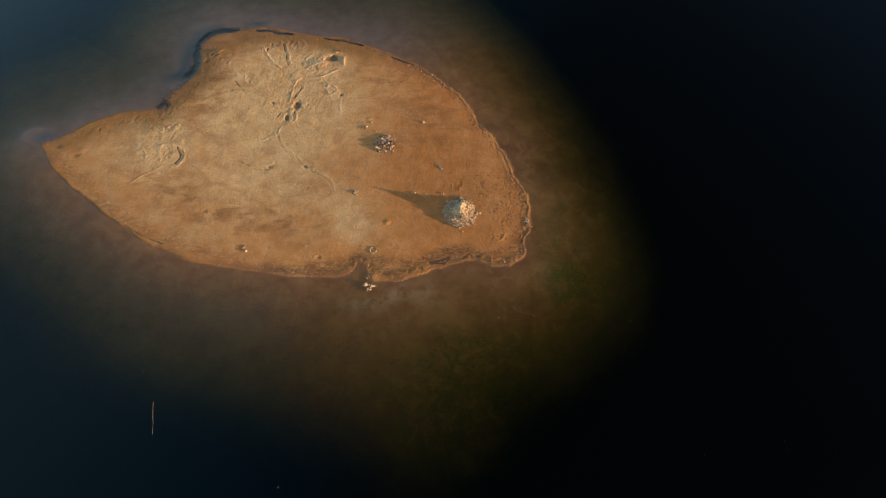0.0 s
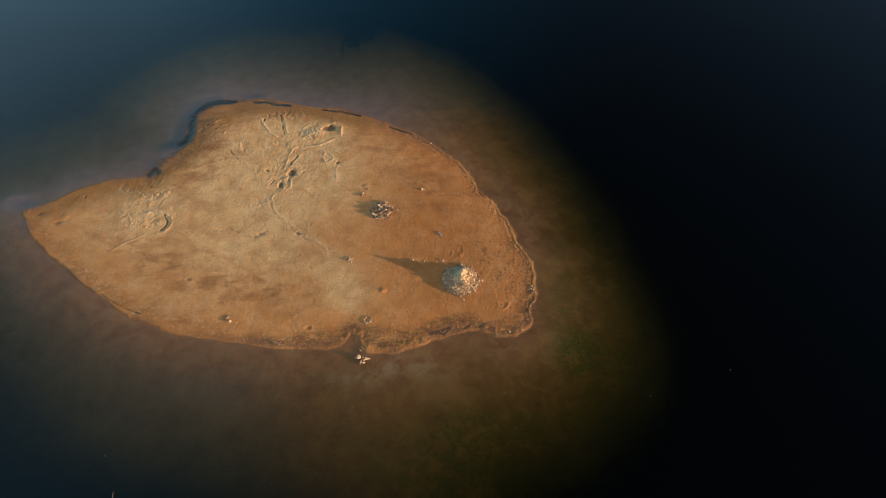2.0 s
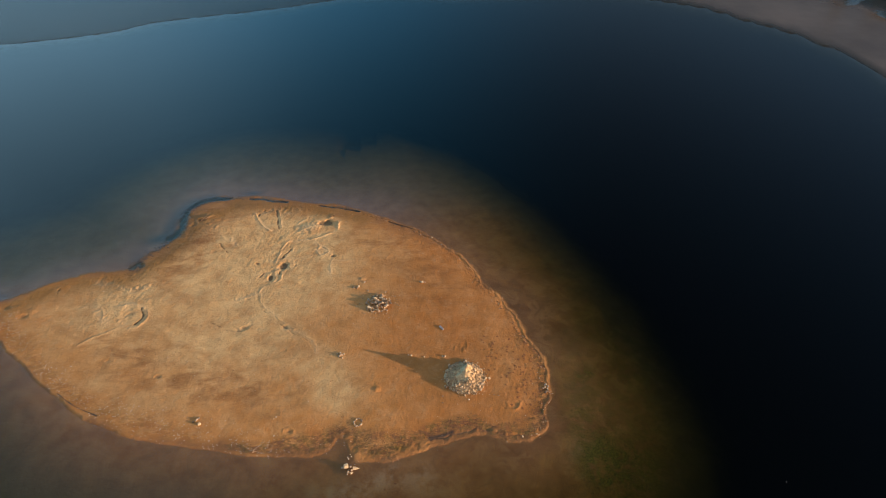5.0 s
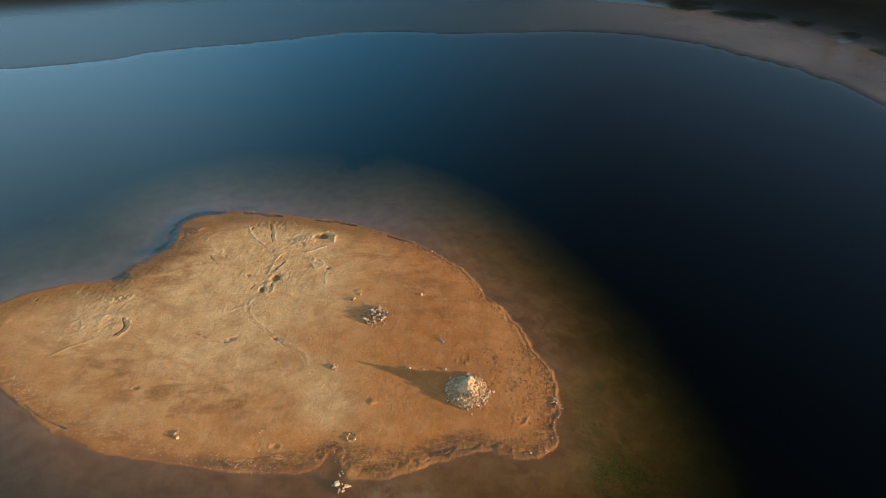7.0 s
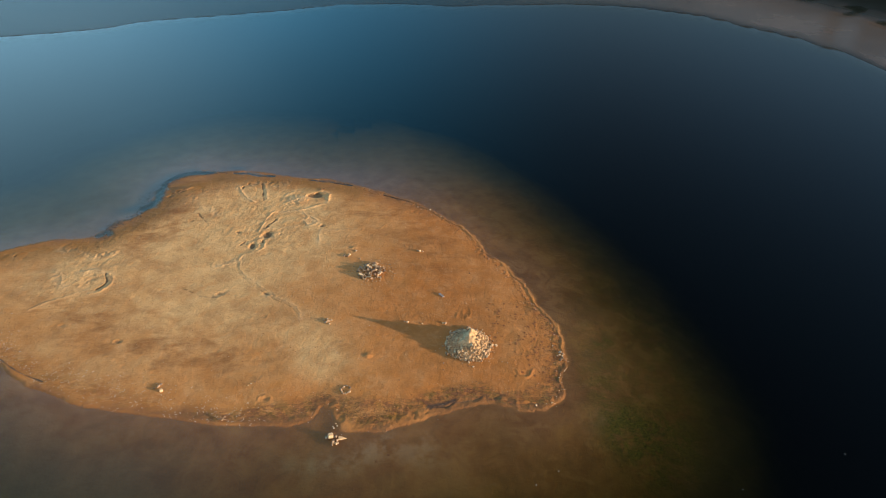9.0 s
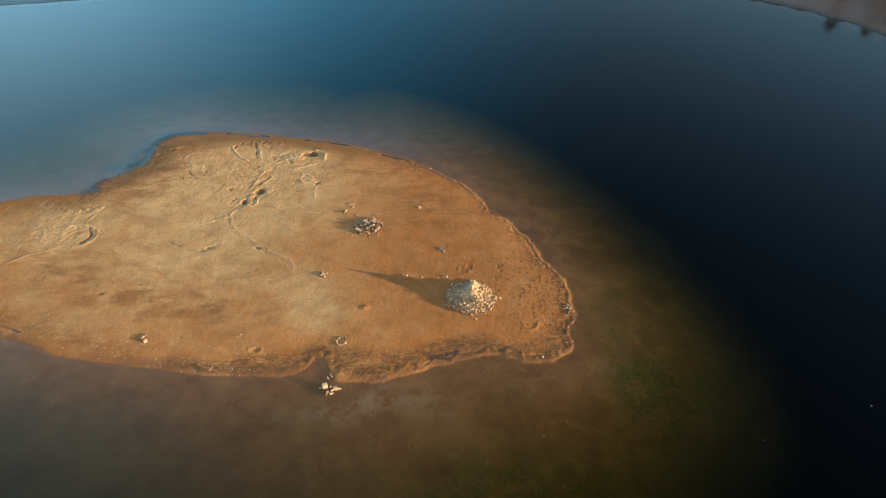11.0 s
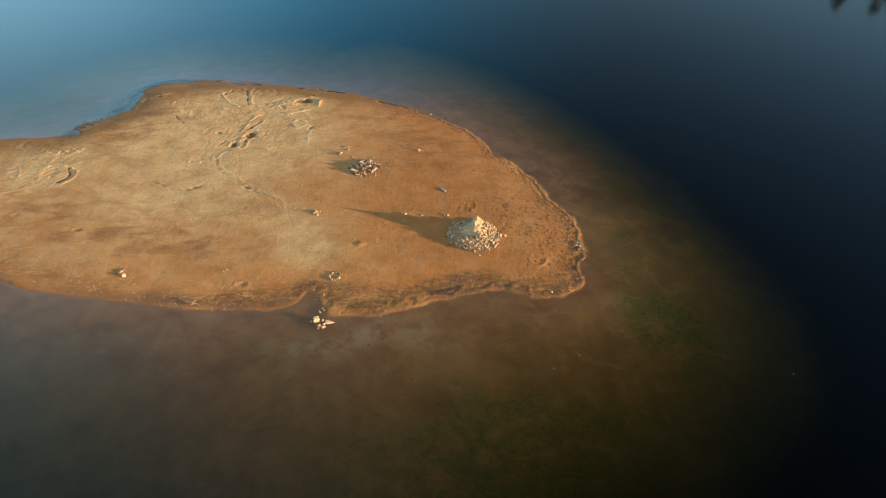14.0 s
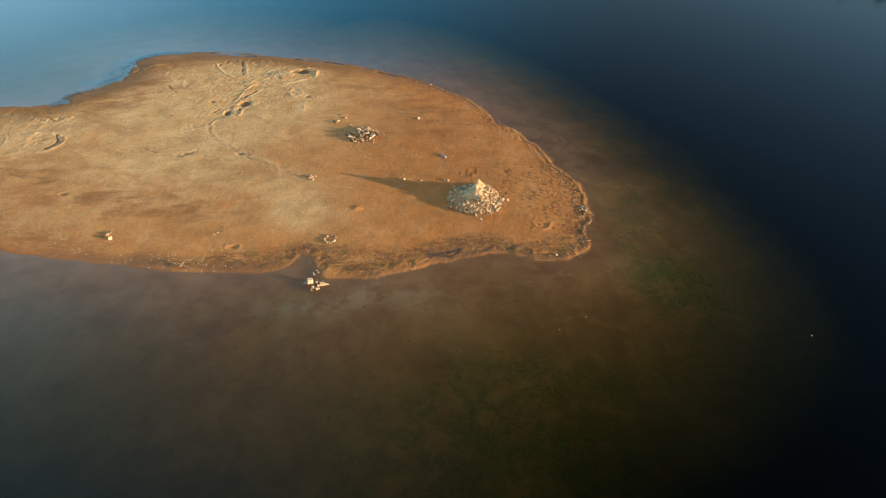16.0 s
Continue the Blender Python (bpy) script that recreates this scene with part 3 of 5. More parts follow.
def ground_height(x, y):
    d = shore_distance(x, y)
    wob = vnoise(x, y, 2.4, 5, 4) * 0.30 * smooth(6, 0, np.abs(d)) + vnoise(x, y, 0.8, 15, 3) * (0.10 + 0.22 * smooth(-12, -17, x) * smooth(12, 15, y)) * smooth(3, 0, np.abs(d))
    d = d + wob + 0.16 * vnoise(x, y, 0.42, 17, 3) * smooth(1.5, 0.2, np.abs(d)) * smooth(1, 7, x)
    bar = smooth(1, 7, x) * smooth(-10.5, -8, y)
    scarp = smooth(-10, -18, x) * smooth(11, 8, y)
    land = WATER + (0.05 - 0.015 * bar + 0.045 * scarp) * (1 - np.exp(-np.maximum(d, 0) / (0.3 + 0.1 * bar - 0.18 * scarp))) + 0.10 * smooth(0.3, 4.0, d)
    land = land + 0.045 * vnoise(x, y, 7.0, 21, 4) * smooth(0.5, 3, d) + 0.022 * vnoise(x, y, 1.4, 33, 3, 0.62) * smooth(0.2, 1.5, d)
    # a low bar thrown up by the waves
    away = 1 - 0.9 * np.exp(-((x - 0.1) ** 2 + (y + 9.2) ** 2) / 1.4)
    land = land + (0.032 - 0.008 * bar) * np.exp(-((d - 0.20 - 0.08 * bar * vnoise(x, y, 0.5, 42, 2)) / (0.15 - 0.06 * bar)) ** 2) * (bar * np.clip(0.75 + 1.5 * vnoise(x, y, 0.55, 41, 3), 0.0, 2) + (1 - bar) * smooth(-0.35, 0.6, vnoise(x, y, 2.2, 40, 3) + 0.1)) * away
    land = land + 0.052 * vnoise(x, y, 0.36, 43, 3) * np.exp(-((d - 0.55) / 0.45) ** 2) * smooth(-6, 0, x)
    land = land - 0.014 * bar * np.exp(-((d - 0.42) / 0.12) ** 2)
    e = np.maximum(-d, 0)
    e = e * (1 + 0.10 * smooth(-14, -30, x) - np.maximum(0.28 * smooth(14, 24, y), 0.15 * smooth(4, 13, 0.75 * x + 0.65 * y)))
    south = smooth(-10, -17, y) * smooth(20, 9, x) * (0.5 + 0.5 * smooth(-12, 4, x))
    bed = WATER - (0.046 - 0.008 * south) * e - (0.0026 - 0.0016 * south) * e ** 2 - (0.022 - 0.0195 * south + 0.016 * smooth(15, 21, x)) * np.maximum(e - 10, 0) ** 2 + 0.05 * vnoise(x, y, 4.0, 50, 3) * smooth(0.2, 3, e)
    # the sunken shelf round the eastern half ends in a drop
    g = seg_distance(x, y, SHELF)
    g = np.where(inside(x, y, SHELF + [(-90, -38), (-90, 46)]), g, -g) + 0.9 * vnoise(x, y, 6.0, 52, 3)
    u = e / (e + np.maximum(g, 0) + 0.01)
    ledge = WATER - 0.015 * np.minimum(e, 4) - 1.0 * u ** 1.5 - 0.50 * np.maximum(-g, 0) + 0.06 * vnoise(x, y, 3.0, 54, 3) * smooth(0.2, 3, e)
    side = smooth(-2, 9, x)
    bed = np.maximum(bed * (1 - side) + ledge * side, -7.0)
    # a shoal off the western spit
    bed = bed + 0.30 * np.exp(-(((x + 36.4) / 1.5) ** 2 + ((y - 11.6) / 1.1) ** 2)) * smooth(0, 0.8, e)
    z = np.where(d > 0, land, np.minimum(bed, WATER - 0.01))
    jx, jy = x + 0.15 * vnoise(x, y, 0.7, 61, 3, 0.6), y + 0.15 * vnoise(x, y, 0.7, 62, 3, 0.6)
    dry = smooth(0.0, 0.8, d)
    hollow = np.zeros(x.shape)
    ragged = 0.32 * vnoise(x, y, 0.55, 64, 3)
    for px, py, r, deep, rim, s in PITS:
        w = near(x, y, [(px, py)], 3 * r * max(s, 1) + 0.5)
        q = np.hypot((jx[w] - px) / (r * s), (jy[w] - py) / r) + ragged[w]
        deep = 0.62 * deep
        hollow[w] += 1.25 * deep * (1 - smooth(0.2, 1.0, q))
        z[w] += dry[w] * (-deep * (1 - smooth(0.35, 1.12, q)) + 0.40 * rim * np.exp(-((q - 1.15) / 0.22) ** 2) * (0.6 + 1.1 * vnoise(x[w], y[w], 0.5, 66, 2)))
    for px, py, r, high, s in HEAPS:
        w = near(x, y, [(px, py)], 3 * r * max(s, 1) + 0.5)
        z[w] += high * (1 - smooth(0.0, 1.2, np.hypot((jx[w] - px) / (r * s), (jy[w] - py) / r) + ragged[w]))
    broken = np.clip(0.85 + 0.9 * vnoise(x, y, 0.7, 70, 3) + 0.8 * vnoise(x, y, 0.30, 71, 2), 0.1, 2)
    for high, wide, pts in RIDGES:
        w = near(x, y, pts, 4 * wide + 0.5)
        q = seg_distance(jx[w], jy[w], rounded(pts, 3)) / (0.43 * wide)
        up = high * np.exp(-np.abs(q + 0.35 * ragged[w]) ** 1.4) * broken[w]
        hollow[w] += np.maximum(-0.7 * up, 0)
        z[w] += (0.35 if high > 0 else 0.30) * up
    # sharp little crests and hollows where the sand was dug over
    crest = (1 - np.abs(vnoise(x, y, 0.52, 72, 3, 0.5))) ** 3 - 0.55
    for high, wide, pts in RUMPLES:
        w = near(x, y, pts, 3 * wide + 0.5)
        z[w] += 0.31 * dry[w] * high * crest[w] * (1 - smooth(0.5, 1.5, seg_distance(jx[w], jy[w], pts) / wide + 0.9 * ragged[w]))
    # churned ground round the diggings and on the eastern point
    churn = np.exp(-(((x + 8) / 8) ** 2 + ((y - 17) / 8) ** 2)) + np.exp(-(((x + 22) / 4) ** 2 + ((y - 9) / 4) ** 2)) + 0.4 * np.exp(-(((x - 15.5) / 3) ** 2 + ((y + 4) / 5) ** 2))
    churn = churn + 0.9 * np.exp(-(seg_distance(x, y, [(-33.0, 9.8), (-28.0, 12.5), (-23.0, 12.9), (-20.2, 14.8), (-18.4, 18.4), (-17.2, 22.0)]) / 1.1) ** 2)
    z = z + (0.026 * vnoise(x, y, 1.3, 80, 3, 0.6) + 0.019 * (crest + 0.2) + 0.012 * vnoise(x, y, 0.3, 84, 2)) * churn * dry
    # diggings stay just above the lake
    z = np.where(d > 0.5, np.maximum(z, WATER + 0.012 + 0.012 * ragged), z)
    for deep, wide, pts in POOLS:
        w = near(x, y, pts, 5 * wide + 1)
        mx, my = (pts[0][0] + pts[-1][0]) / 2, (pts[0][1] + pts[-1][1]) / 2
        taper = np.clip(1.15 - (np.hypot(x[w] - mx, y[w] - my) / (0.5 * math.dist(pts[0], pts[-1]) + wide)) ** 2, 0.12, 1) if wide < 0.4 else 1.0
        q = seg_distance(jx[w], jy[w], rounded(pts, 4)) / (wide * taper * (0.95 + 0.9 * vnoise(x[w], y[w], 1.6, 77, 2))) + 1.1 * ragged[w]
        z[w] -= deep * (1 - smooth(0.15, 1.4, q))
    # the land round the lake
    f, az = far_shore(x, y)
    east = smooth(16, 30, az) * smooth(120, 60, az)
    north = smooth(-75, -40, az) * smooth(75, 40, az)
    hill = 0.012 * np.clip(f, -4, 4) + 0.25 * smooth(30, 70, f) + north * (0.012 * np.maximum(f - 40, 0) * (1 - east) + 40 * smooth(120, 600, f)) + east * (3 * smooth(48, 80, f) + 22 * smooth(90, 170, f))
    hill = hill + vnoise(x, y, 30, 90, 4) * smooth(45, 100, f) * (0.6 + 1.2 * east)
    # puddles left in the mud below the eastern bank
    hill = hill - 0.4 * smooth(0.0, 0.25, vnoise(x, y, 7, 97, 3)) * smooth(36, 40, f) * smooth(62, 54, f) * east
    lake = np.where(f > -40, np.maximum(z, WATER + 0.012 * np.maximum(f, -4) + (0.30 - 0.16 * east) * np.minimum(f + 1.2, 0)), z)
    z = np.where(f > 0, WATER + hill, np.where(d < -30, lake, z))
    return z, d, f, az, hollow


def axis(lo, hi, fine, mid_lo, mid_hi, mid, far):
    a = list(np.arange(lo, hi + 1e-6, fine))
    up, down, s = [a[-1]], [a[0]], fine
    while up[-1] < far:
        s = min(s * 1.18, mid) if up[-1] < mid_hi else s * 1.35
        up.append(up[-1] + s)
    s = fine
    while down[-1] > -far:
        s = min(s * 1.18, mid) if down[-1] > mid_lo else s * 1.35
        down.append(down[-1] - s)
    return np.array(down[:0:-1] + a + up[1:])


def sheet(name, xs, ys, z, attributes, materials, index=None):
    nx, ny = len(xs), len(ys)
    gx, gy = np.meshgrid(xs, ys)
    me = bpy.data.meshes.new(name)
    co = np.stack([gx, gy, z], -1).reshape(-1, 3)
    i = (np.arange(ny - 1)[:, None] * nx + np.arange(nx - 1)[None, :]).ravel()
    quads = np.stack([i, i + 1, i + nx + 1, i + nx], -1)
    me.vertices.add(len(co))
    me.vertices.foreach_set("co", co.ravel().astype(np.float32))
    me.loops.add(quads.size)
    me.loops.foreach_set("vertex_index", quads.ravel().astype(np.int32))
    me.polygons.add(len(quads))
    me.polygons.foreach_set("loop_start", np.arange(0, quads.size, 4, dtype=np.int32))
    me.polygons.foreach_set("use_smooth", np.ones(len(quads), bool))
    for m in materials:
        me.materials.append(m)
    if index is not None:
        me.polygons.foreach_set("material_index", index(co[quads].mean(1)).astype(np.int32))
    me.update(calc_edges=True)
    for key, value in attributes.items():
        a = me.attributes.new(key, "FLOAT", "POINT")
        a.data.foreach_set("value", np.ascontiguousarray(value, dtype=np.float32).ravel())
    return new(name, me)


XS = axis(-36.4, 19.8, 0.06, -150, 190, 3.0, 3200)
YS = axis(-12.0, 28.4, 0.06, -60, 190, 2.0, 3200)
GX, GY = np.meshgrid(XS, YS)
GZ, GD, GF, GA, HOLLOW = ground_height(GX, GY)


def tread(places):
    """Presses prints into the sand: x, y, half-length, half-width, turn, depth."""
    for x, y, a, b, turn, deep in places:
        i0, i1 = np.searchsorted(XS, (x - 2 * a, x + 2 * a))
        j0, j1 = np.searchsorted(YS, (y - 2 * a, y + 2 * a))
        px, py = GX[j0:j1, i0:i1] - x, GY[j0:j1, i0:i1] - y
        c, s = math.cos(turn), math.sin(turn)
        q = ((px * c + py * s) / a) ** 2 + ((py * c - px * s) / b) ** 2
        dent = -deep * np.exp(-q * q)
        GZ[j0:j1, i0:i1] += dent * (GD[j0:j1, i0:i1] > 0.5)


def trodden():
    """Single prints over the whole island, and lines of them where animals went to and fro."""
    rnd = random.Random(91)
    for _ in range(1500):
        a = rnd.uniform(0.07, 0.15)
        yield rnd.uniform(-33, 18), rnd.uniform(-10, 26), a, a * rnd.uniform(0.5, 0.9), rnd.uniform(0, 3.14), rnd.uniform(0.003, 0.010)
    for _ in range(45):
        x, y, way = rnd.uniform(-28, 15), rnd.uniform(-8, 23), rnd.uniform(0, 6.28)
        for k in range(rnd.randrange(8, 26)):
            side = 0.09 if k % 2 else -0.09
            yield x - side * math.sin(way), y + side * math.cos(way), 0.11, 0.06, way, rnd.uniform(0.006, 0.014)
            way += rnd.gauss(0, 0.12)
            x, y = x + 0.36 * math.cos(way), y + 0.36 * math.sin(way)
    for _ in range(45):
        k = rnd.random()
        x, y = (rnd.gauss(16.3, 0.9), rnd.gauss(-3.4, 1.7)) if k < 0.7 else (rnd.gauss(13.6, 0.6), rnd.gauss(-0.6, 0.8))
        a = rnd.uniform(0.08, 0.17)
        yield x, y, a, a * rnd.uniform(0.45, 0.8), rnd.uniform(0, 3.14), rnd.uniform(0.008, 0.024)


tread(trodden())


def blob(x, y, rx, ry, turn=0.0):
    c, s = math.cos(radians(turn)), math.sin(radians(turn))
    u, v = (GX - x) * c + (GY - y) * s, -(GX - x) * s + (GY - y) * c
    return np.exp(-((u / rx) ** 2 + (v / ry) ** 2))


def along(pts, w):
    return np.exp(-(seg_distance(GX, GY, pts) / w) ** 2)


_wide = vnoise(GX, GY, 5.0, 101, 4)
_fringe = vnoise(GX, GY, 1.6, 111, 4)
PALE = np.clip(0.9 * blob(-3.9, 19.8, 1.5, 1.2) + 1.3 * blob(-6.7, 15.9, 9, 8) + 0.9 * blob(-9.8, 5.0, 7, 6, 20) + 0.8 * blob(-21.6, 8.9, 5, 4) + 1.3 * blob(-0.5, -4.1, 2.0, 2.3) + 0.6 * blob(-2.0, -1.0, 2.2, 1.6) + 0.35 * _wide + 0.30 * smooth(2, -10, GX), 0, 1) * smooth(0.4, 3.0, GD)
DAMP = np.clip(1 - (np.maximum(GD, 0) + 0.9 * _fringe) / (0.55 + 2.6 * smooth(12, 21, GY) + 2.2 * smooth(-4, -14, GX) * smooth(11, 17, GY) + 0.5 * smooth(-5, -9, GY)), 0, 1)
BED = smooth(0.08, -0.30, GD)
SILT = np.clip(along([(-9.5, -10.2), (-5.5, -11.6), (-2.0, -13.2), (1.5, -13.4), (4.0, -12.2)], 0.8) * smooth(-5, 0, GX) + 0.6 * blob(6.0, -12.6, 1.6, 0.9, 15) + 0.2 * along([(-14, -9.2), (-9.5, -10.4)], 1.0) + 0.5 * blob(6.5, -13.5, 2, 1.2) + 0.5 * blob(19.4, -11.6, 1.6, 1.0), 0, 1)
STAIN = np.clip(0.7 * blob(-10.9, -2.6, 7, 2.2, -12) + 0.6 * blob(-19.7, 2.5, 5, 2.5, -25) + 0.5 * blob(4.2, 17.0, 6, 3, -30) + 0.8 * blob(-17.5, 16.8, 3.5, 6, -35) + 0.7 * blob(-13.5, 24.7, 6, 1.6, 8) + 0.4 * blob(10.1, 9.1, 4, 6) + 0.25, 0, 1)
WEED = np.clip(along([(-9.0, -8.7), (-5.1, -9.1), (-2.3, -9.3), (-0.9, -8.9)], 0.55) + 0.8 * along([(-5.0, -8.5), (-1.9, -8.4), (-0.2, -7.8), (1.6, -8.4), (3.0, -8.8), (5.0, -8.9)], 0.5)
               + along([(1.2, -9.3), (2.2, -9.9), (3.3, -10.3), (5.1, -9.7), (7.0, -8.9), (9.4, -8.5), (11.4, -8.7)], 0.6) + 0.8 * along([(7.0, -8.7), (8.6, -8.2), (10.1, -7.9), (11.3, -7.9), (12.4, -8.9)], 0.35)
               + along([(12.2, -9.4), (13.4, -9.8), (15.0, -9.9), (16.2, -9.4), (16.9, -8.2)], 0.5) + 0.7 * along([(13.2, -8.9), (14.4, -8.9), (15.2, -8.3), (16.4, -8.5)], 0.4)
               + along([(16.7, -8.2), (17.3, -7.2), (17.8, -5.6), (18.2, -4.0), (18.3, -2.4), (18.0, -0.8), (17.4, 0.6)], 0.5) + 0.5 * along([(-33.3, 8.2), (-27.6, 1.7), (-20.6, -4.0), (-12.0, -7.4)], 0.8), 0, 1) * (GD > 0.25)
# mud in the pools; POOLS[5] paints a bank's shadow instead
MUD_AND_SHADE = sum(1 - smooth(0.4, 1.3, seg_distance(GX, GY, rounded(pts, 3)) / (w if w > 0.4 else 0.65 * w) + 1.1 * _fringe) for _, w, pts in POOLS[:6])
MUD_AND_SHADE = np.clip(MUD_AND_SHADE + 0.9 * blob(-34.9, 10.9, 1.6, 1.0) + 0.9 * along([(7.3, -9.45), (8.3, -9.35), (9.1, -9.1)], 0.22) + 0.95 * blob(-21.2, 19.4, 1.5, 0.8, 10) + 0.8 * along([(-20.2, 20.2), (-20.2, 22.4), (-19.8, 24.6), (-18.6, 26.6), (-16.6, 27.4)], 0.85) + 0.8 * blob(-11.6, 28.0, 1.2, 0.45) + 0.7 * blob(-22.3, 15.2, 0.8, 1.6), 0, 1)
_e = np.maximum(-GD, 0)
OUTER = smooth(7, 11, _e + 1.5 * _wide) * smooth(12, 19, GX)
ALGAE = (1 - 0.55 * OUTER) * np.clip(smooth(4.0 + 0.8 * smooth(10, 18, GX), 9.0 + 0.5 * smooth(10, 18, GX), _e + 2.0 * _wide) * smooth(26, 4, GY) * smooth(-4, 8, GX) * (0.6 + 0.25 * smooth(-14, -18, GY)) + 0.45 * blob(22.5, -6.0, 3.2, 8.0) + 1.3 * blob(21.7, -13.4, 2.8, 2.2, -20) + 0.4 * blob(20.2, -9.5, 1.4, 4.0) + 0.7 * blob(22.2, -4.4, 0.8, 0.6) + 0.55 * blob(3.2, -10.3, 0.8, 0.3) + 0.5 * blob(4.7, -10.1, 0.9, 0.3) + 0.5 * blob(17.0, -7.6, 0.5, 0.7), 0, 1)
OCHRE = np.clip((0.75 * blob(16.3, -12.6, 1.1, 0.7, 20) + 0.85 * blob(18.3, -10.9, 0.9, 0.7, 30) + 0.6 * blob(19.6, -5.0, 0.6, 2.0) + 0.6 * blob(19.9, -8.4, 1.2, 1.8, 20) + 0.5 * blob(20.6, -3.4, 1.2, 2.6)) * smooth(-0.15, 0.15, _fringe) + (GD > 0) * along([(-33.0, 9.6), (-28.0, 12.4), (-23.0, 12.8), (-20.2, 14.6), (-18.7, 18.0), (-17.2, 22.0), (-13.1, 25.2), (-6.0, 24.6), (2.0, 21.5)], 1.5) * (0.8 + 0.6 * _fringe), 0, 1)
GREY = BED * np.clip(smooth(13, 25, GY - 0.25 * np.minimum(GX, 0) - 0.3 * np.maximum(GX, 0)) * 0.85 + 0.75 * smooth(-2, -14, GX) * smooth(0.8, 6, _e) + 0.4 * OUTER, 0, 0.85)
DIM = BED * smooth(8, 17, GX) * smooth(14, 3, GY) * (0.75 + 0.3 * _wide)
RED = np.clip(smooth(-2, 13, GX + 3.0 * _wide), 0, 1) * 0.60 * smooth(0, 0.6, GD)
# lightens raised sand, where the low sun falls on its faces
RAISED_TONE = np.zeros(GX.shape)
for _high, _half, _pts in RIDGES + RUMPLES + [(_h, 0.8 * _r, [(_x, _y)]) for _x, _y, _r, _h, _s in HEAPS] + [(_m, 1.3 * _r * max(_s, 1), [(_x, _y)]) for _x, _y, _r, _d, _m, _s in PITS]:
    if _high > 0:
        _w = near(GX, GY, _pts, 3 * _half + 0.5)
        RAISED_TONE[_w] = np.maximum(RAISED_TONE[_w], min(1.0, 8 * _high) * np.exp(-((seg_distance(GX[_w], GY[_w], _pts) + 0.25 * _fringe[_w]) / (0.08 + 0.8 * _half)) ** 2))
RAISED_TONE = 0.6 * RAISED_TONE * smooth(0.3, 1.5, GD) * smooth(4, -2, GX) * (0.7 + 0.6 * _wide)
# far mud made paler by bearing from the camera, to fit its view
EAST_TONE = smooth(10, 34, GA) * smooth(110, 70, GA) * smooth(1.0, 6.0, GF) * smooth(44, 36, GF + 3 * _wide)

ground = sheet("ground", XS, YS, GZ, {"pale": PALE, "damp": DAMP, "stain": STAIN, "weed": WEED, "mud": MUD_AND_SHADE, "algae": ALGAE, "bed": BED, "silt": SILT, "red": RED, "grey": GREY, "ochre": OCHRE, "east_tone": EAST_TONE, "wet": smooth(-1.6, 0.2, GF) * smooth(70, 40, GF), "dim": DIM, "raised_tone": RAISED_TONE, "hollow": 0.85 * smooth(0.012, 0.07, HOLLOW) * (GD > 0.4)}, [SAND, FAR],
               lambda c: (np.hypot(c[:, 0] - EYE_X, c[:, 1] - EYE_Y) > 118).astype(int))
tagged(ground, "low sandy islet, lake bed and dry banks", "ground", kind="structure")

IX = [i for i in range(len(XS)) if i % 4 == 0 or i == len(XS) - 1 or XS[i + 1] - XS[i] > 0.3]
IY = [i for i in range(len(YS)) if i % 4 == 0 or i == len(YS) - 1 or YS[i + 1] - YS[i] > 0.3]
WX, WY = XS[IX], YS[IY]
WZ = GZ[np.ix_(IY, IX)]
water = sheet("water", WX, WY, np.full(WZ.shape, WATER), {"depth": np.clip(WATER - WZ, 0, 8)}, [LAKE])
tagged(water, "calm dark lake water, clear over the shallows", "water", kind="structure")


def height_at(x, y):
    i, j = min(max(np.searchsorted(XS, x) - 1, 0), len(XS) - 2), min(max(np.searchsorted(YS, y) - 1, 0), len(YS) - 2)
    u, v = (x - XS[i]) / (XS[i + 1] - XS[i]), (y - YS[j]) / (YS[j + 1] - YS[j])
    return float((GZ[j, i] * (1 - u) + GZ[j, i + 1] * u) * (1 - v) + (GZ[j + 1, i] * (1 - u) + GZ[j + 1, i + 1] * u) * v)


# ---- stones ----
def stone_mesh(name, material, rnd, flat=0.75, long=1.0, points=11):
    """An angular broken stone about one metre across, with its middle at the origin."""
    bm = bmesh.new()
    for _ in range(points):
        v = Vector((rnd.gauss(0, 1), rnd.gauss(0, 1), rnd.gauss(0, 1))).normalized() * rnd.uniform(0.42, 0.52)
        bm.verts.new((v.x * long, v.y, v.z * flat))
    hull = bmesh.ops.convex_hull(bm, input=bm.verts)
    bmesh.ops.delete(bm, geom=list({g for g in hull["geom_interior"] + hull["geom_unused"] if isinstance(g, bmesh.types.BMVert)}), context="VERTS")
    me = bpy.data.meshes.new(name)
    bm.to_mesh(me)
    bm.free()
    me.materials.append(material)
    return me


def block_mesh(name, material, sx, sy, sz, rnd, taper=0.1, bevel=0.12):
    """A squared, worn block or slab standing on z = 0."""
    bm = bmesh.new()
    bmesh.ops.create_cube(bm, size=1)
    for v in bm.verts:
        k = 1 - taper * (v.co.z + 0.5)
        v.co = Vector((v.co.x * sx * k, v.co.y * sy * k, (v.co.z + 0.5) * sz))
    bmesh.ops.bevel(bm, geom=list(bm.edges), offset=bevel * min(sx, sy, sz), segments=2, affect="EDGES")
    bmesh.ops.subdivide_edges(bm, edges=[e for e in bm.edges if e.calc_length() > 0.3 * max(sx, sy, sz)], cuts=2, use_grid_fill=True)
    for v in bm.verts:
        v.co += Vector((rnd.gauss(0, 1), rnd.gauss(0, 1), rnd.gauss(0, 0.6))) * 0.022 * min(sx, sy, sz)
    me = bpy.data.meshes.new(name)
    bm.to_mesh(me)
    bm.free()
    me.materials.append(material)
    return me


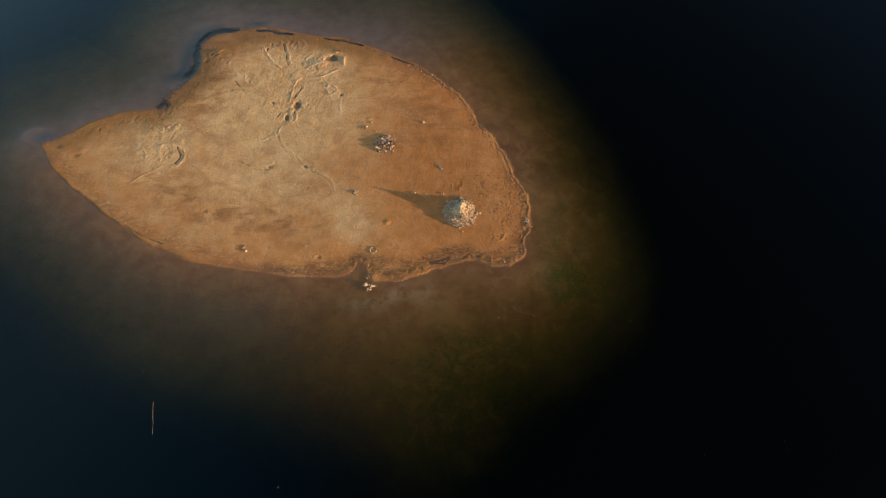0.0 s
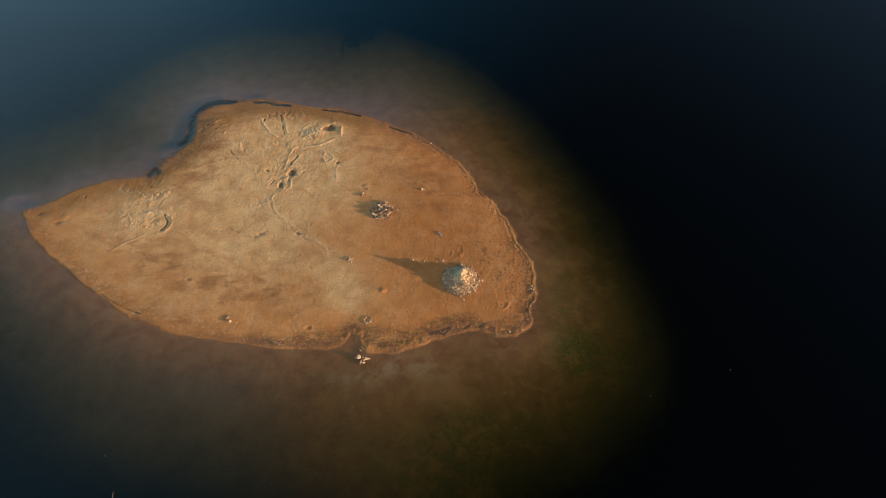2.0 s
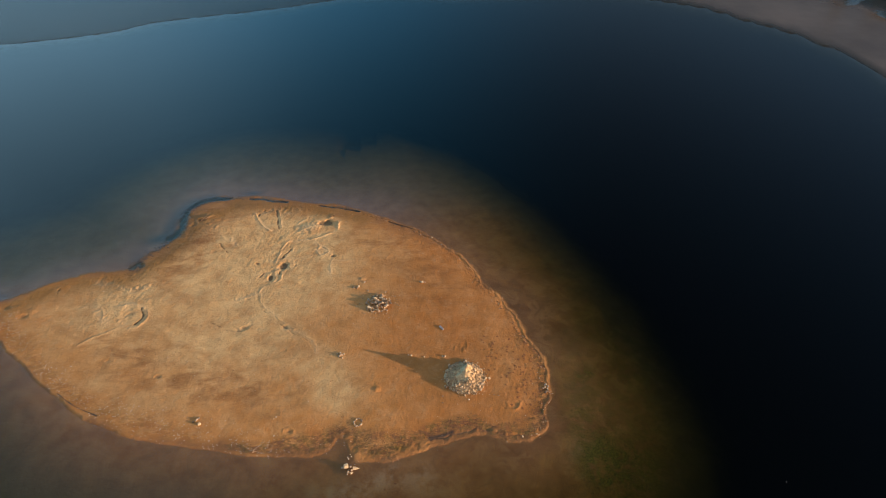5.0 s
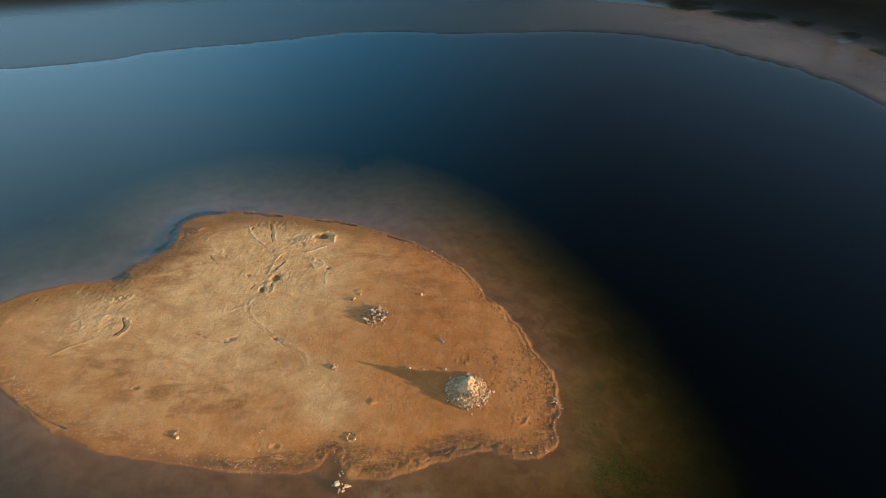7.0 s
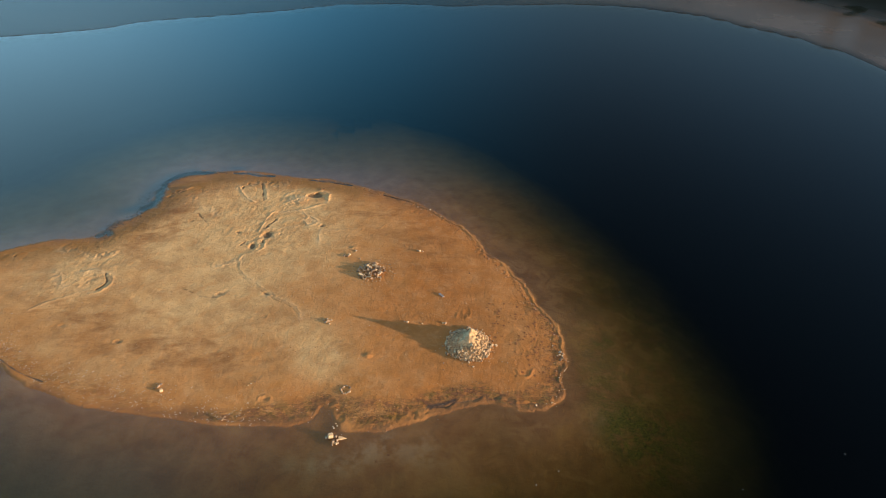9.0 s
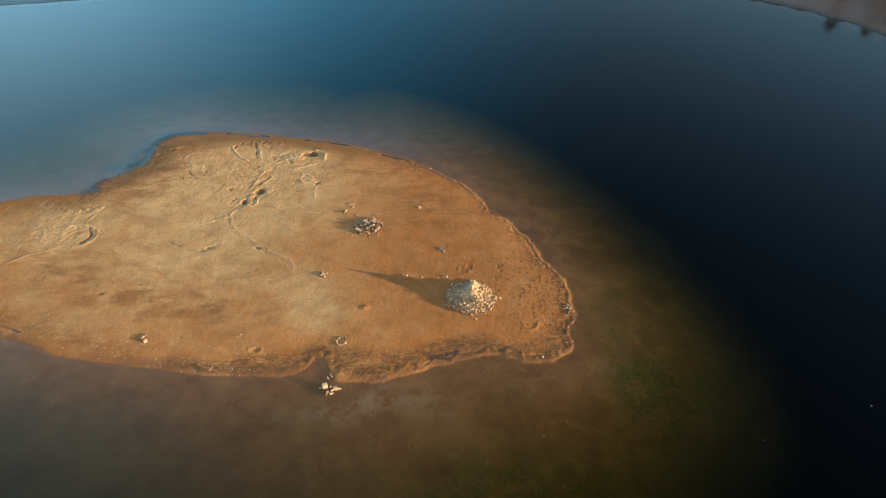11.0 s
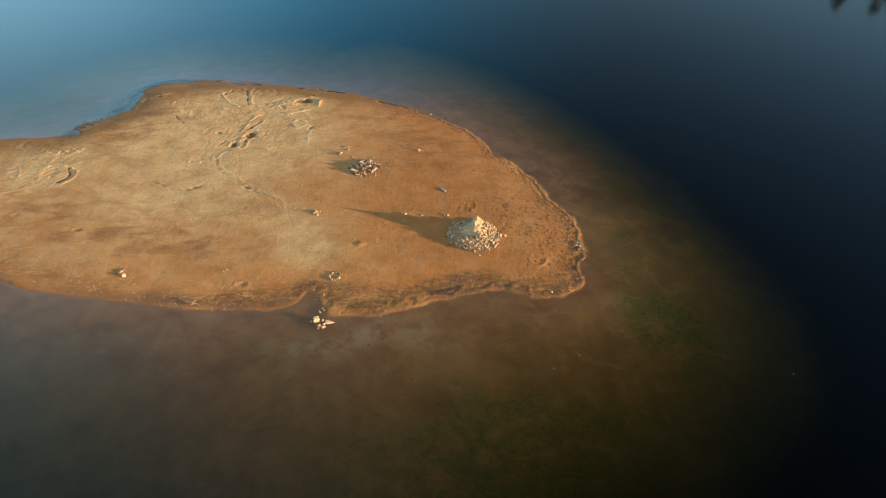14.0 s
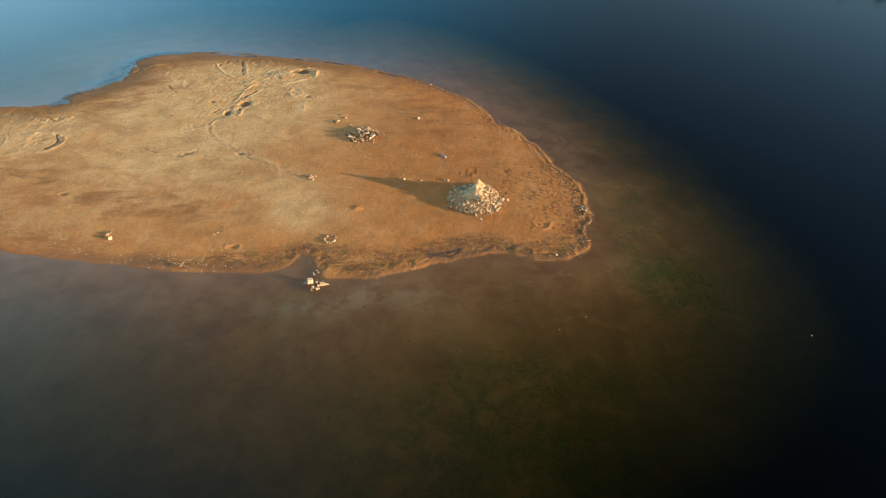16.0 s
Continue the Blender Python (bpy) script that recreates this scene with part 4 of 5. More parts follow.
RND = random.Random(7)
PALE_SET = [stone_mesh("stone", PALE_STONE, RND, RND.uniform(0.7, 1.0), RND.uniform(0.9, 1.25)) for _ in range(8)]
GREY_SET = [stone_mesh("stone", GREY_STONE, RND, RND.uniform(0.6, 0.95), RND.uniform(0.9, 1.3)) for _ in range(8)]
CLAY_SET = [stone_mesh("stone", CLAY_STONE, RND, RND.uniform(0.7, 1.0), RND.uniform(0.9, 1.25)) for _ in range(8)]
PLATE_SET = [stone_mesh("stone", m, RND, RND.uniform(0.28, 0.5), RND.uniform(1.1, 1.8)) for m in (GREY_STONE, PALE_STONE, GREY_STONE, CLAY_STONE, PALE_STONE, GREY_STONE)]
WHITE_SET = [stone_mesh("stone", WHITE_STONE, RND, RND.uniform(0.5, 0.85), RND.uniform(0.9, 1.4)) for _ in range(5)]


def lay(name, mesh, x, y, z, size, rnd, parent=None, tilt=35):
    ob = new(name, mesh)
    ob.matrix_basis = pose(x, y, z, rnd.uniform(-tilt, tilt), rnd.uniform(-tilt, tilt), rnd.uniform(0, 360)) @ Matrix.Scale(size, 4)
    if parent:
        ob.parent = parent
    return ob


OCTA = ((0, 2, 4), (2, 1, 4), (1, 3, 4), (3, 0, 4), (2, 0, 5), (1, 2, 5), (3, 1, 5), (0, 3, 5))


def nugget(x, y, z, r, turn, flat):
    c, s = math.cos(turn), math.sin(turn)
    pts = ((r * 1.2, 0.1 * r, 0), (-r, -0.2 * r, 0), (0.1 * r, r * 0.9, 0), (-0.1 * r, -r * 1.1, 0), (0.2 * r, 0, r * flat), (0, 0, -r * 0.6))
    return [(x + u * c - v * s, y + u * s + v * c, z + w) for u, v, w in pts], OCTA


# ---- the tall rubble mound with its clay horn ----
PILE = (11.05, -3.72)


def pile_height(x, y):
    r, a = math.hypot(x, y), math.hypot(x - 0.19, (y - 0.5) * 1.1)
    turn = math.atan2(y, x)
    r = r * (1.07 + 0.13 * noise.noise(Vector((1.6 * math.cos(turn), 1.6 * math.sin(turn), 5.0))))
    n = noise.noise(Vector((x * 1.7, y * 1.7, 3.1)))
    m = noise.noise(Vector((x * 5.0, y * 5.0, 8.4)))
    base = 0.74 * max(0.0, 1 - (r / 1.92)) ** 0.9
    spur = 0.20 * noise.noise(Vector((x * 2.6, y * 2.6, 6.3))) * math.exp(-((a - 0.35) / 0.35) ** 2)
    east = 0.22 * math.exp(-(((x - 0.75) / 0.45) ** 2 + ((y - 0.35) / 0.4) ** 2))
    horn = 0.80 * math.exp(-((a * (1 + 0.35 * noise.noise(Vector((x * 4.0, y * 4.0, 1.7)))) / 0.36) ** 1.15))
    return max(base + spur + east + horn + (0.12 * n + 0.075 * m) * min(1.0, max(0.0, (2.0 - r))), -0.03)


def rubble_mound():
    x0, y0 = PILE
    z0 = height_at(x0, y0) - 0.02
    top = thing("rubble_mound", "pale clay mound with a pointed horn, heaped with broken stones", "mound", at=(x0, y0, z0))
    rings, spokes = 34, 60
    verts, faces = [(0, 0, pile_height(0, 0))], []
    for i in range(1, rings + 1):
        r = 2.0 * i / rings
        for j in range(spokes):
            a = 2 * math.pi * j / spokes
            x, y = r * math.cos(a), r * math.sin(a)
            verts.append((x, y, pile_height(x, y) if i < rings else -0.12))
    for j in range(spokes):
        faces.append((0, 1 + j, 1 + (j + 1) % spokes))
    for i in range(rings - 1):
        for j in range(spokes):
            a, b = 1 + i * spokes + j, 1 + i * spokes + (j + 1) % spokes
            faces.append((a, a + spokes, b + spokes, b))
    link_mesh("clay_core", verts, faces, CLAY, top, "pale sandy clay core with a pointed horn", smooth=True)
    rnd = random.Random(21)
    for k in range(300):
        a = rnd.uniform(0, 2 * math.pi)
        # the western flank is bare, the other sides carry most of the stones
        bare = max(0.0, math.cos(a - math.radians(165)))
        r = 1.82 * math.sqrt(rnd.uniform(0.10 + 0.72 * bare, 1.0)) if rnd.random() < 0.88 else rnd.uniform(1.7, 2.1)
        x, y = r * math.cos(a), r * math.sin(a)
        if math.hypot(x - 0.19, y - 0.5) < 0.42:
            continue
        s = rnd.uniform(0.11, 0.21) if rnd.random() < 0.78 else rnd.uniform(0.21, 0.34)
        h = pile_height(x, y) if r < 1.98 else 0.0
        lay("stone", rnd.choice(CLAY_SET if rnd.random() < 0.50 else (WHITE_SET if rnd.random() < 0.40 else (PALE_SET if rnd.random() < 0.5 else GREY_SET))), x, y, h + 0.33 * s, s, rnd, top)
    mound_rubble(top, rnd, 800)


def mound_rubble(top, rnd, count):
    """The small stones between the larger ones, in one mesh."""
    verts, faces = [], []
    for _ in range(count):
        a = rnd.uniform(0, 2 * math.pi)
        bare = max(0.0, math.cos(a - math.radians(165)))
        r = 1.85 * math.sqrt(rnd.uniform(0.08 + 0.15 * bare, 1.06))
        x, y = r * math.cos(a), r * math.sin(a)
        if math.hypot(x - 0.19, y - 0.5) < 0.36:
            continue
        v, f = nugget(x, y, pile_height(x, y) + 0.01, rnd.uniform(0.035, 0.10), rnd.uniform(0, 6), rnd.uniform(0.6, 1.2))
        n = len(verts)
        verts += v
        faces += [tuple(i + n for i in q) for q in f]
    ob = link_mesh("rubble", verts, faces, RUBBLE, top, "small broken stones between the larger ones")
    ob["kind"] = "stuff"


def stone_heap():
    x0, y0 = 3.65, 6.35
    z0 = height_at(x0, y0)
    top = thing("stone_heap", "low heap of broken grey and white stones on sand", "stone heap", at=(x0, y0, z0))
    rnd = random.Random(5)
    for k in range(294):
        a, r = rnd.uniform(0, 2 * math.pi), 1.35 * rnd.random() ** 0.6
        if rnd.random() < 0.24:
            r = rnd.uniform(1.25, 2.2)
        x, y = r * math.cos(a), r * math.sin(a) * 1.0
        s = (rnd.uniform(0.10, 0.22) if rnd.random() < 0.7 else rnd.uniform(0.22, 0.36)) * (1 if r < 1.3 else 0.5)
        h = 0.20 * max(0.0, 1 - (r / 1.45) ** 2) * (0.45 + 0.7 * rnd.random())
        lay("stone", rnd.choice(PLATE_SET if rnd.random() < 0.5 else (GREY_SET if rnd.random() < 0.4 else (PALE_SET if rnd.random() < 0.6 else WHITE_SET))), x, y, h + 0.12 * s, s, rnd, top, 45)
    for x, y, z, sx, sy, sz, turn, mat in ((-0.95, -0.55, 0.10, 0.55, 0.24, 0.12, -32, WHITE_STONE), (0.15, -0.10, 0.22, 0.42, 0.36, 0.14, 15, GREY_STONE), (0.75, -0.45, 0.14, 0.42, 0.26, 0.14, 48, PALE_STONE),
                                           (-0.35, 0.70, 0.16, 0.26, 0.20, 0.16, 20, WHITE_STONE), (0.25, 0.75, 0.12, 0.42, 0.16, 0.12, -10, WHITE_STONE), (-0.30, 0.05, 0.19, 0.44, 0.30, 0.14, 70, GREY_STONE)):
        ob = new("slab", block_mesh("slab", mat, sx, sy, sz, rnd))
        ob.matrix_basis = pose(x, y, z, rnd.uniform(-14, 14), rnd.uniform(-14, 14), turn)
        ob.parent = top


rubble_mound()
stone_heap()


def lone_stone(x, y, size, kind, label, group="", seed=1, sink=0.3, category="stone"):
    rnd = random.Random(seed)
    me = stone_mesh("stone", {"pale": PALE_STONE, "grey": GREY_STONE, "white": WHITE_STONE}[kind], rnd, rnd.uniform(0.6, 0.9), rnd.uniform(0.95, 1.25), 20)
    ob = lay("stone", me, x, y, max(height_at(x, y), -0.1) + (0.42 - sink) * size, size, rnd, None, 12)
    return tagged(ob, label, category, group)


# stones lying about on the sand
for n, (x, y, s, kind) in enumerate(((-0.05, -0.05, 0.34, "pale"), (-0.42, 0.12, 0.26, "grey"), (0.02, -0.36, 0.20, "pale"), (-0.28, -0.15, 0.26, "grey"), (0.18, 0.08, 0.18, "white"), (-0.15, 0.22, 0.20, "pale"))):
    lone_stone(x, y, s, kind, "broken pale stone in a small cluster on sand", "stones in the small cluster", 40 + n)
for n, (x, y, s, kind) in enumerate(((8.35, 9.25, 0.40, "white"), (8.62, 9.20, 0.20, "pale"), (8.15, 9.32, 0.24, "grey"))):
    lone_stone(x, y, s, kind, "pale stone standing alone with a long shadow", "stones beside the shallow pit", 50 + n)
for n, (x, y, s, kind) in enumerate(((1.15, 9.05, 0.30, "grey"), (1.45, 8.95, 0.34, "pale"), (1.62, 9.20, 0.24, "white"), (2.25, 9.8, 0.24, "pale"))):
    lone_stone(x, y, s, kind, "weathered stone beside the low heap", "stones by the low heap", 60 + n)
for n, (x, y, s, kind) in enumerate(((6.40, -0.70, 0.24, "white"), (6.15, -0.60, 0.18, "pale"), (7.6, -0.95, 0.15, "white"), (9.50, -1.10, 0.26, "pale"), (9.30, -1.05, 0.16, "white"),
                                     (13.20, -4.00, 0.28, "white"), (12.95, -3.95, 0.20, "grey"), (11.00, -6.10, 0.18, "white"), (8.7, -6.2, 0.12, "grey"), (12.6, 5.4, 0.16, "pale"), (14.9, -10.1, 0.20, "white"),
                                     (16.1, -10.0, 0.18, "white"), (-5.4, -6.2, 0.16, "pale"), (-5.15, -6.05, 0.12, "grey"), (-5.6, -6.35, 0.10, "white"), (5.3, -6.9, 0.09, "grey"), (8.8, -5.5, 0.12, "grey"), (13.3, -5.8, 0.10, "grey"), (13.7, -5.95, 0.11, "grey"), (10.2, 16.9, 0.24, "white"), (11.2, 15.5, 0.20, "pale"), (8.9, 17.6, 0.2, "pale"), (2.6, 8.5, 0.2, "grey"))):
    lone_stone(x, y, s, kind, "small pale stone half sunk in sand", "scattered stones", 80 + n)

# a grey slab lying on the open sand
_r = random.Random(3)
slab = new("stone_slab", block_mesh("stone_slab", SLATE, 0.66, 0.22, 0.10, _r, 0.15))
slab.matrix_basis = pose(9.62, 2.50, height_at(9.62, 2.5) - 0.02, 3, 0, -58)
tagged(slab, "long grey stone slab lying on open sand", "slab")


def stone_ring(x0, y0, radius, count, seed):
    top = thing("stone_ring", "small ring of pale stones set on sand", "stone ring", at=(x0, y0, height_at(x0, y0)))
    rnd = random.Random(seed)
    for k in range(count):
        a = 2 * math.pi * k / count + rnd.uniform(-0.12, 0.12)
        r = radius * rnd.uniform(0.9, 1.1)
        s = rnd.uniform(0.15, 0.25)
        lay("stone", rnd.choice(PALE_SET + PALE_SET + WHITE_SET + GREY_SET), r * math.cos(a), r * math.sin(a), 0.005, s, rnd, top, 15)


stone_ring(1.42, -7.38, 0.34, 15, 9)

# a cream block with dark stones behind it
block = new("stone_block", block_mesh("stone_block", WHITE_STONE, 0.22, 0.20, 0.20, random.Random(31), 0.12))
block.matrix_basis = pose(-11.62, -6.22, height_at(-11.62, -6.22) - 0.03, 2, -4, 20)
tagged(block, "upright cream stone block near the shore", "stone block")
for n, (x, y, s) in enumerate(((-11.92, -5.80, 0.28), (-11.75, -5.66, 0.22), (-12.15, -5.95, 0.16))):
    lone_stone(x, y, s, "grey", "dark grey stone behind the cream block", "stones behind the block", 120 + n)

# boulders standing in the shallows
cream = new("boulder", block_mesh("boulder", WHITE_STONE, 0.40, 0.34, 0.34, random.Random(33), 0.2, 0.12))
cream.matrix_basis = pose(0.42, -11.25, height_at(0.42, -11.25) - 0.04, 2, 3, 12)
tagged(cream, "squared cream boulder standing in shallow water", "boulder", "boulders in the shallows")


def wedge():
    """A pointed white slab leaning out of the water."""
    bm = bmesh.new()
    pts = [(-0.42, -0.22, 0), (-0.42, 0.26, 0), (0.58, 0.02, 0.02), (-0.36, -0.18, 0.24), (-0.38, 0.20, 0.30), (0.40, 0.02, 0.14), (0.0, -0.20, 0.05), (0.05, 0.16, 0.22)]
    for p in pts:
        bm.verts.new(p)
    bmesh.ops.convex_hull(bm, input=bm.verts)
    me = bpy.data.meshes.new("wedge_stone")
    bm.to_mesh(me)
    bm.free()
    me.materials.append(WHITE_STONE)
    ob = new("boulder", me)
    ob.matrix_basis = pose(1.18, -11.48, height_at(1.18, -11.48) - 0.03, 0, -4, -6) @ Matrix.Scale(0.58, 4)
    return tagged(ob, "pointed white slab leaning out of the water", "boulder", "boulders in the shallows")


wedge()
for n, (x, y, s, kind) in enumerate(((0.60, -11.75, 0.28, "pale"), (0.86, -11.62, 0.22, "grey"), (0.78, -11.86, 0.22, "white"), (0.52, -11.92, 0.16, "grey"), (0.92, -11.82, 0.15, "pale"), (0.78, -11.34, 0.22, "grey"), (0.14, -11.32, 0.20, "grey"), (0.66, -11.55, 0.18, "grey"))):
    lone_stone(x, y, s, kind, "wet broken stone in the shallows", "boulders in the shallows", 140 + n, 0.05, "boulder")
for n, (x, y, s) in enumerate(((0.55, -10.45, 0.10), (0.85, -10.45, 0.14), (0.62, -10.60, 0.15), (0.75, -10.25, 0.10), (0.80, -9.1, 0.10))):
    lone_stone(x, y, s, "white", "small white stone at the water's edge", "stones at the inlet", 160 + n, 0.1)


# ---- small litter ----
def scatter(name, label, category, material, places, maker):
    """Many small pieces in one mesh."""
    verts, faces = [], []
    for p in places:
        v, f = maker(*p)
        n = len(verts)
        verts += v
        faces += [tuple(i + n for i in q) for q in f]
    return tagged(link_mesh(name, verts, faces, material), label, category, kind="stuff")


BOX = ((0, 1, 3, 2), (4, 6, 7, 5), (0, 4, 5, 1), (2, 3, 7, 6), (0, 2, 6, 4), (1, 5, 7, 3))


def chip(x, y, z, sx, sy, sz, turn, lean=0.0):
    c, s = math.cos(turn), math.sin(turn)
    out = []
    for k in range(8):
        u, v, w = (sx if k & 1 else -sx) * 0.5, (sy if k & 2 else -sy) * 0.5, (sz if k & 4 else 0)
        if k & 4:
            u, v = u * 0.6, v * 0.6
        out.append((x + u * c - v * s, y + u * s + v * c, z + w + lean * u))
    return out, BOX


def on_path(pts, rnd, spread):
    k = rnd.randrange(len(pts) - 1)
    t = rnd.random()
    (ax, ay), (bx, by) = pts[k], pts[k + 1]
    return ax + (bx - ax) * t + rnd.gauss(0, spread), ay + (by - ay) * t + rnd.gauss(0, spread)


def dry_places(rnd, count, where, low=0.012):
    made = 0
    for _ in range(count * 6):
        x, y = where()
        z = height_at(x, y)
        if z > WATER + low:
            yield x, y, z
            made += 1
            if made >= count:
                return


SW_BEACH = [(-34.0, 9.2), (-31.5, 5.9), (-28.3, 2.9), (-25.0, -0.2), (-21.5, -3.2), (-18.0, -4.9), (-14.0, -6.6), (-10.5, -7.6), (-7.0, -8.6), (-4.5, -9.2)]
rnd = random.Random(11)


def drift(pts):
    """A place on the beach; the litter lies in loose drifts."""
    while True:
        x, y = on_path(pts, rnd, 0.8)
        if noise.noise(Vector((x * 0.7, y * 0.7, 2.0))) + rnd.uniform(-0.5, 0.5) > 0.0:
            return x, y


scatter("beach_litter", "bleached feathers, shell bits and droppings strewn along the beach", "litter", BLEACH,
        [(x, y, z - 0.002, 0.03 + 0.20 * rnd.random() ** 2.2, rnd.uniform(0.012, 0.045), rnd.uniform(0.003, 0.007), rnd.gauss(0.6, 1.1))
         for x, y, z in dry_places(rnd, 850, lambda: drift(SW_BEACH))], chip)
scatter("beach_pebbles", "small pale pebbles scattered over the sand", "pebbles", CHIP,
        [(x, y, z, rnd.uniform(0.010, 0.032), rnd.uniform(0, 6), 0.5) for x, y, z in dry_places(rnd, 700, lambda: (rnd.uniform(-33, 18), rnd.uniform(-10, 26)))], nugget)
scatter("sand_clods", "dark crumbs of dry clay scattered over the sand", "clods", CLOD,
        [(x, y, z, rnd.uniform(0.012, 0.04), rnd.uniform(0, 6), 0.5) for x, y, z in dry_places(rnd, 1300, lambda: (rnd.uniform(-33, 18), rnd.uniform(-10, 26)))], nugget)


def east_point():
    k = rnd.random()
    if k < 0.55:
        return rnd.gauss(15.9, 0.9), rnd.gauss(-3.2, 1.9)
    if k < 0.75:
        return rnd.gauss(14.0, 0.5), rnd.gauss(-0.4, 0.9)
    return rnd.gauss(16.8, 0.6), rnd.gauss(-5.2, 1.6)


scatter("dark_clods", "rusty brown clods and dung trodden into the sand", "clods", RUST_CLOD,
        [(x, y, z + 0.01, rnd.uniform(0.06, 0.15), rnd.uniform(0, 6), 0.10) for x, y, z in dry_places(rnd, 90, east_point)], nugget)
scatter("pile_crumbs", "small broken stones round the foot of the heaps", "rubble", CHIP,
        [(x, y, z, rnd.uniform(0.015, 0.04), rnd.uniform(0, 6), 0.6) for x, y, z in
         dry_places(rnd, 110, lambda: (lambda a, r, c: (c[0] + r * math.cos(a), c[1] + r * math.sin(a)))(rnd.uniform(0, 6.28), abs(rnd.gauss(1.95, 0.35)), rnd.choice((PILE, (3.65, 6.35)))))], nugget)


def twig(x, y, z, length, turn, thick, rise):
    """A short three-sided stick."""
    c, s = math.cos(turn), math.sin(turn)
    out = []
    for u, h in ((-0.5, 0.0), (0.5, rise)):
        for k in range(3):
            a = 2.1 * k
            v, w = thick * math.cos(a), thick * math.sin(a)
            out.append((x + u * length * c - v * s, y + u * length * s + v * c, z + h + thick + w))
    return out, ((0, 1, 4, 3), (1, 2, 5, 4), (2, 0, 3, 5), (0, 2, 1), (3, 4, 5))


SOUTH_LITTER = [(-8.5, -8.9), (-5.0, -9.1), (-2.4, -9.3), (-0.9, -8.7), (-0.1, -7.9), (1.5, -8.6), (2.4, -9.8), (3.4, -10.2), (5.0, -9.7), (7.4, -8.9), (9.4, -8.4), (11.4, -8.5)]
SE_LITTER = [(12.6, -9.4), (14.6, -9.6), (16.2, -9.2), (16.7, -7.6), (17.1, -6.2), (17.7, -4.6), (18.0, -2.6), (17.5, -0.6), (16.8, 1.2)]
scatter("bank_twigs", "dark twigs, roots and dried weed along the bank", "litter", TWIG,
        [(x, y, z, rnd.uniform(0.05, 0.28), rnd.gauss(0.2, 0.8), rnd.uniform(0.003, 0.008), rnd.uniform(-0.005, 0.012)) for x, y, z in
         dry_places(rnd, 1100, lambda: on_path(SOUTH_LITTER, rnd, 0.38) if rnd.random() < 0.6 else on_path(SE_LITTER, rnd, 0.45))], twig)
scatter("bank_clods", "dark crumbs of humus on the low bank", "clods", CLOD,
        [(x, y, z, rnd.uniform(0.02, 0.055), rnd.uniform(0, 6), 0.4) for x, y, z in
         dry_places(rnd, 600, lambda: on_path(SOUTH_LITTER, rnd, 0.4) if rnd.random() < 0.55 else on_path(SE_LITTER, rnd, 0.42))], nugget)
scatter("strand_pebbles", "pale pebbles lying along the waterline", "pebbles", CHIP,
        [(x, y, max(z, -0.03), rnd.uniform(0.012, 0.034), rnd.uniform(0, 6), 0.6) for x, y, z in
         dry_places(rnd, 90, lambda: (lambda p: (p[0] + rnd.gauss(0, 0.16), p[1] + rnd.gauss(0, 0.16)))(SHORE[rnd.randrange(len(SHORE))]), -0.05)], nugget)
EAST_STRAND = [(2.0, 22.5), (5.0, 20.7), (8.2, 18.4), (10.6, 16.2), (12.4, 13.6), (13.6, 11.2), (14.8, 7.6), (16.6, 3.9), (17.2, 1.0), (18.1, -1.2), (18.3, -3.2), (18.0, -5.0), (17.3, -7.2), (17.0, -9.2), (15.4, -10.2)]
scatter("strand_rubble", "crumbled sand lumps and small stones along the bank", "rubble", CLOD,
        [(x, y, z, rnd.uniform(0.025, 0.075), rnd.uniform(0, 6), 0.6) for x, y, z in dry_places(rnd, 420, lambda: on_path(EAST_STRAND, rnd, 0.16))], nugget)
scatter("strand_stones", "pale pebbles along the eastern bank", "pebbles", CHIP,
        [(x, y, z, rnd.uniform(0.02, 0.06), rnd.uniform(0, 6), 0.6) for x, y, z in dry_places(rnd, 70, lambda: on_path(EAST_STRAND, rnd, 0.30))], nugget)
scatter("spit_pebbles", "dark and pale pebbles in the wet at the western spit", "pebbles", CHIP,
        [(x, y, max(z, -0.02), rnd.uniform(0.02, 0.055), rnd.uniform(0, 6), 0.8) for x, y, z in dry_places(rnd, 24, lambda: (rnd.gauss(-34.6, 0.9), rnd.gauss(10.8, 0.6)), -0.3)], nugget)


MUD_EDGE = [(-22.4, 14.2), (-22.0, 16.2), (-20.4, 17.8), (-19.8, 19.6), (-20.1, 21.8), (-19.3, 24.2), (-17.6, 26.2), (-15.0, 27.2), (-12.0, 27.0)]
scatter("mud_crumbs", "wet black mud crumbs along the north-western edge", "mud", MUDDY,
        [(x, y, max(z, -0.03), rnd.uniform(0.04, 0.12), rnd.uniform(0, 6), 0.35) for x, y, z in dry_places(rnd, 420, lambda: on_path(MUD_EDGE, rnd, 0.36), -0.12)], nugget)


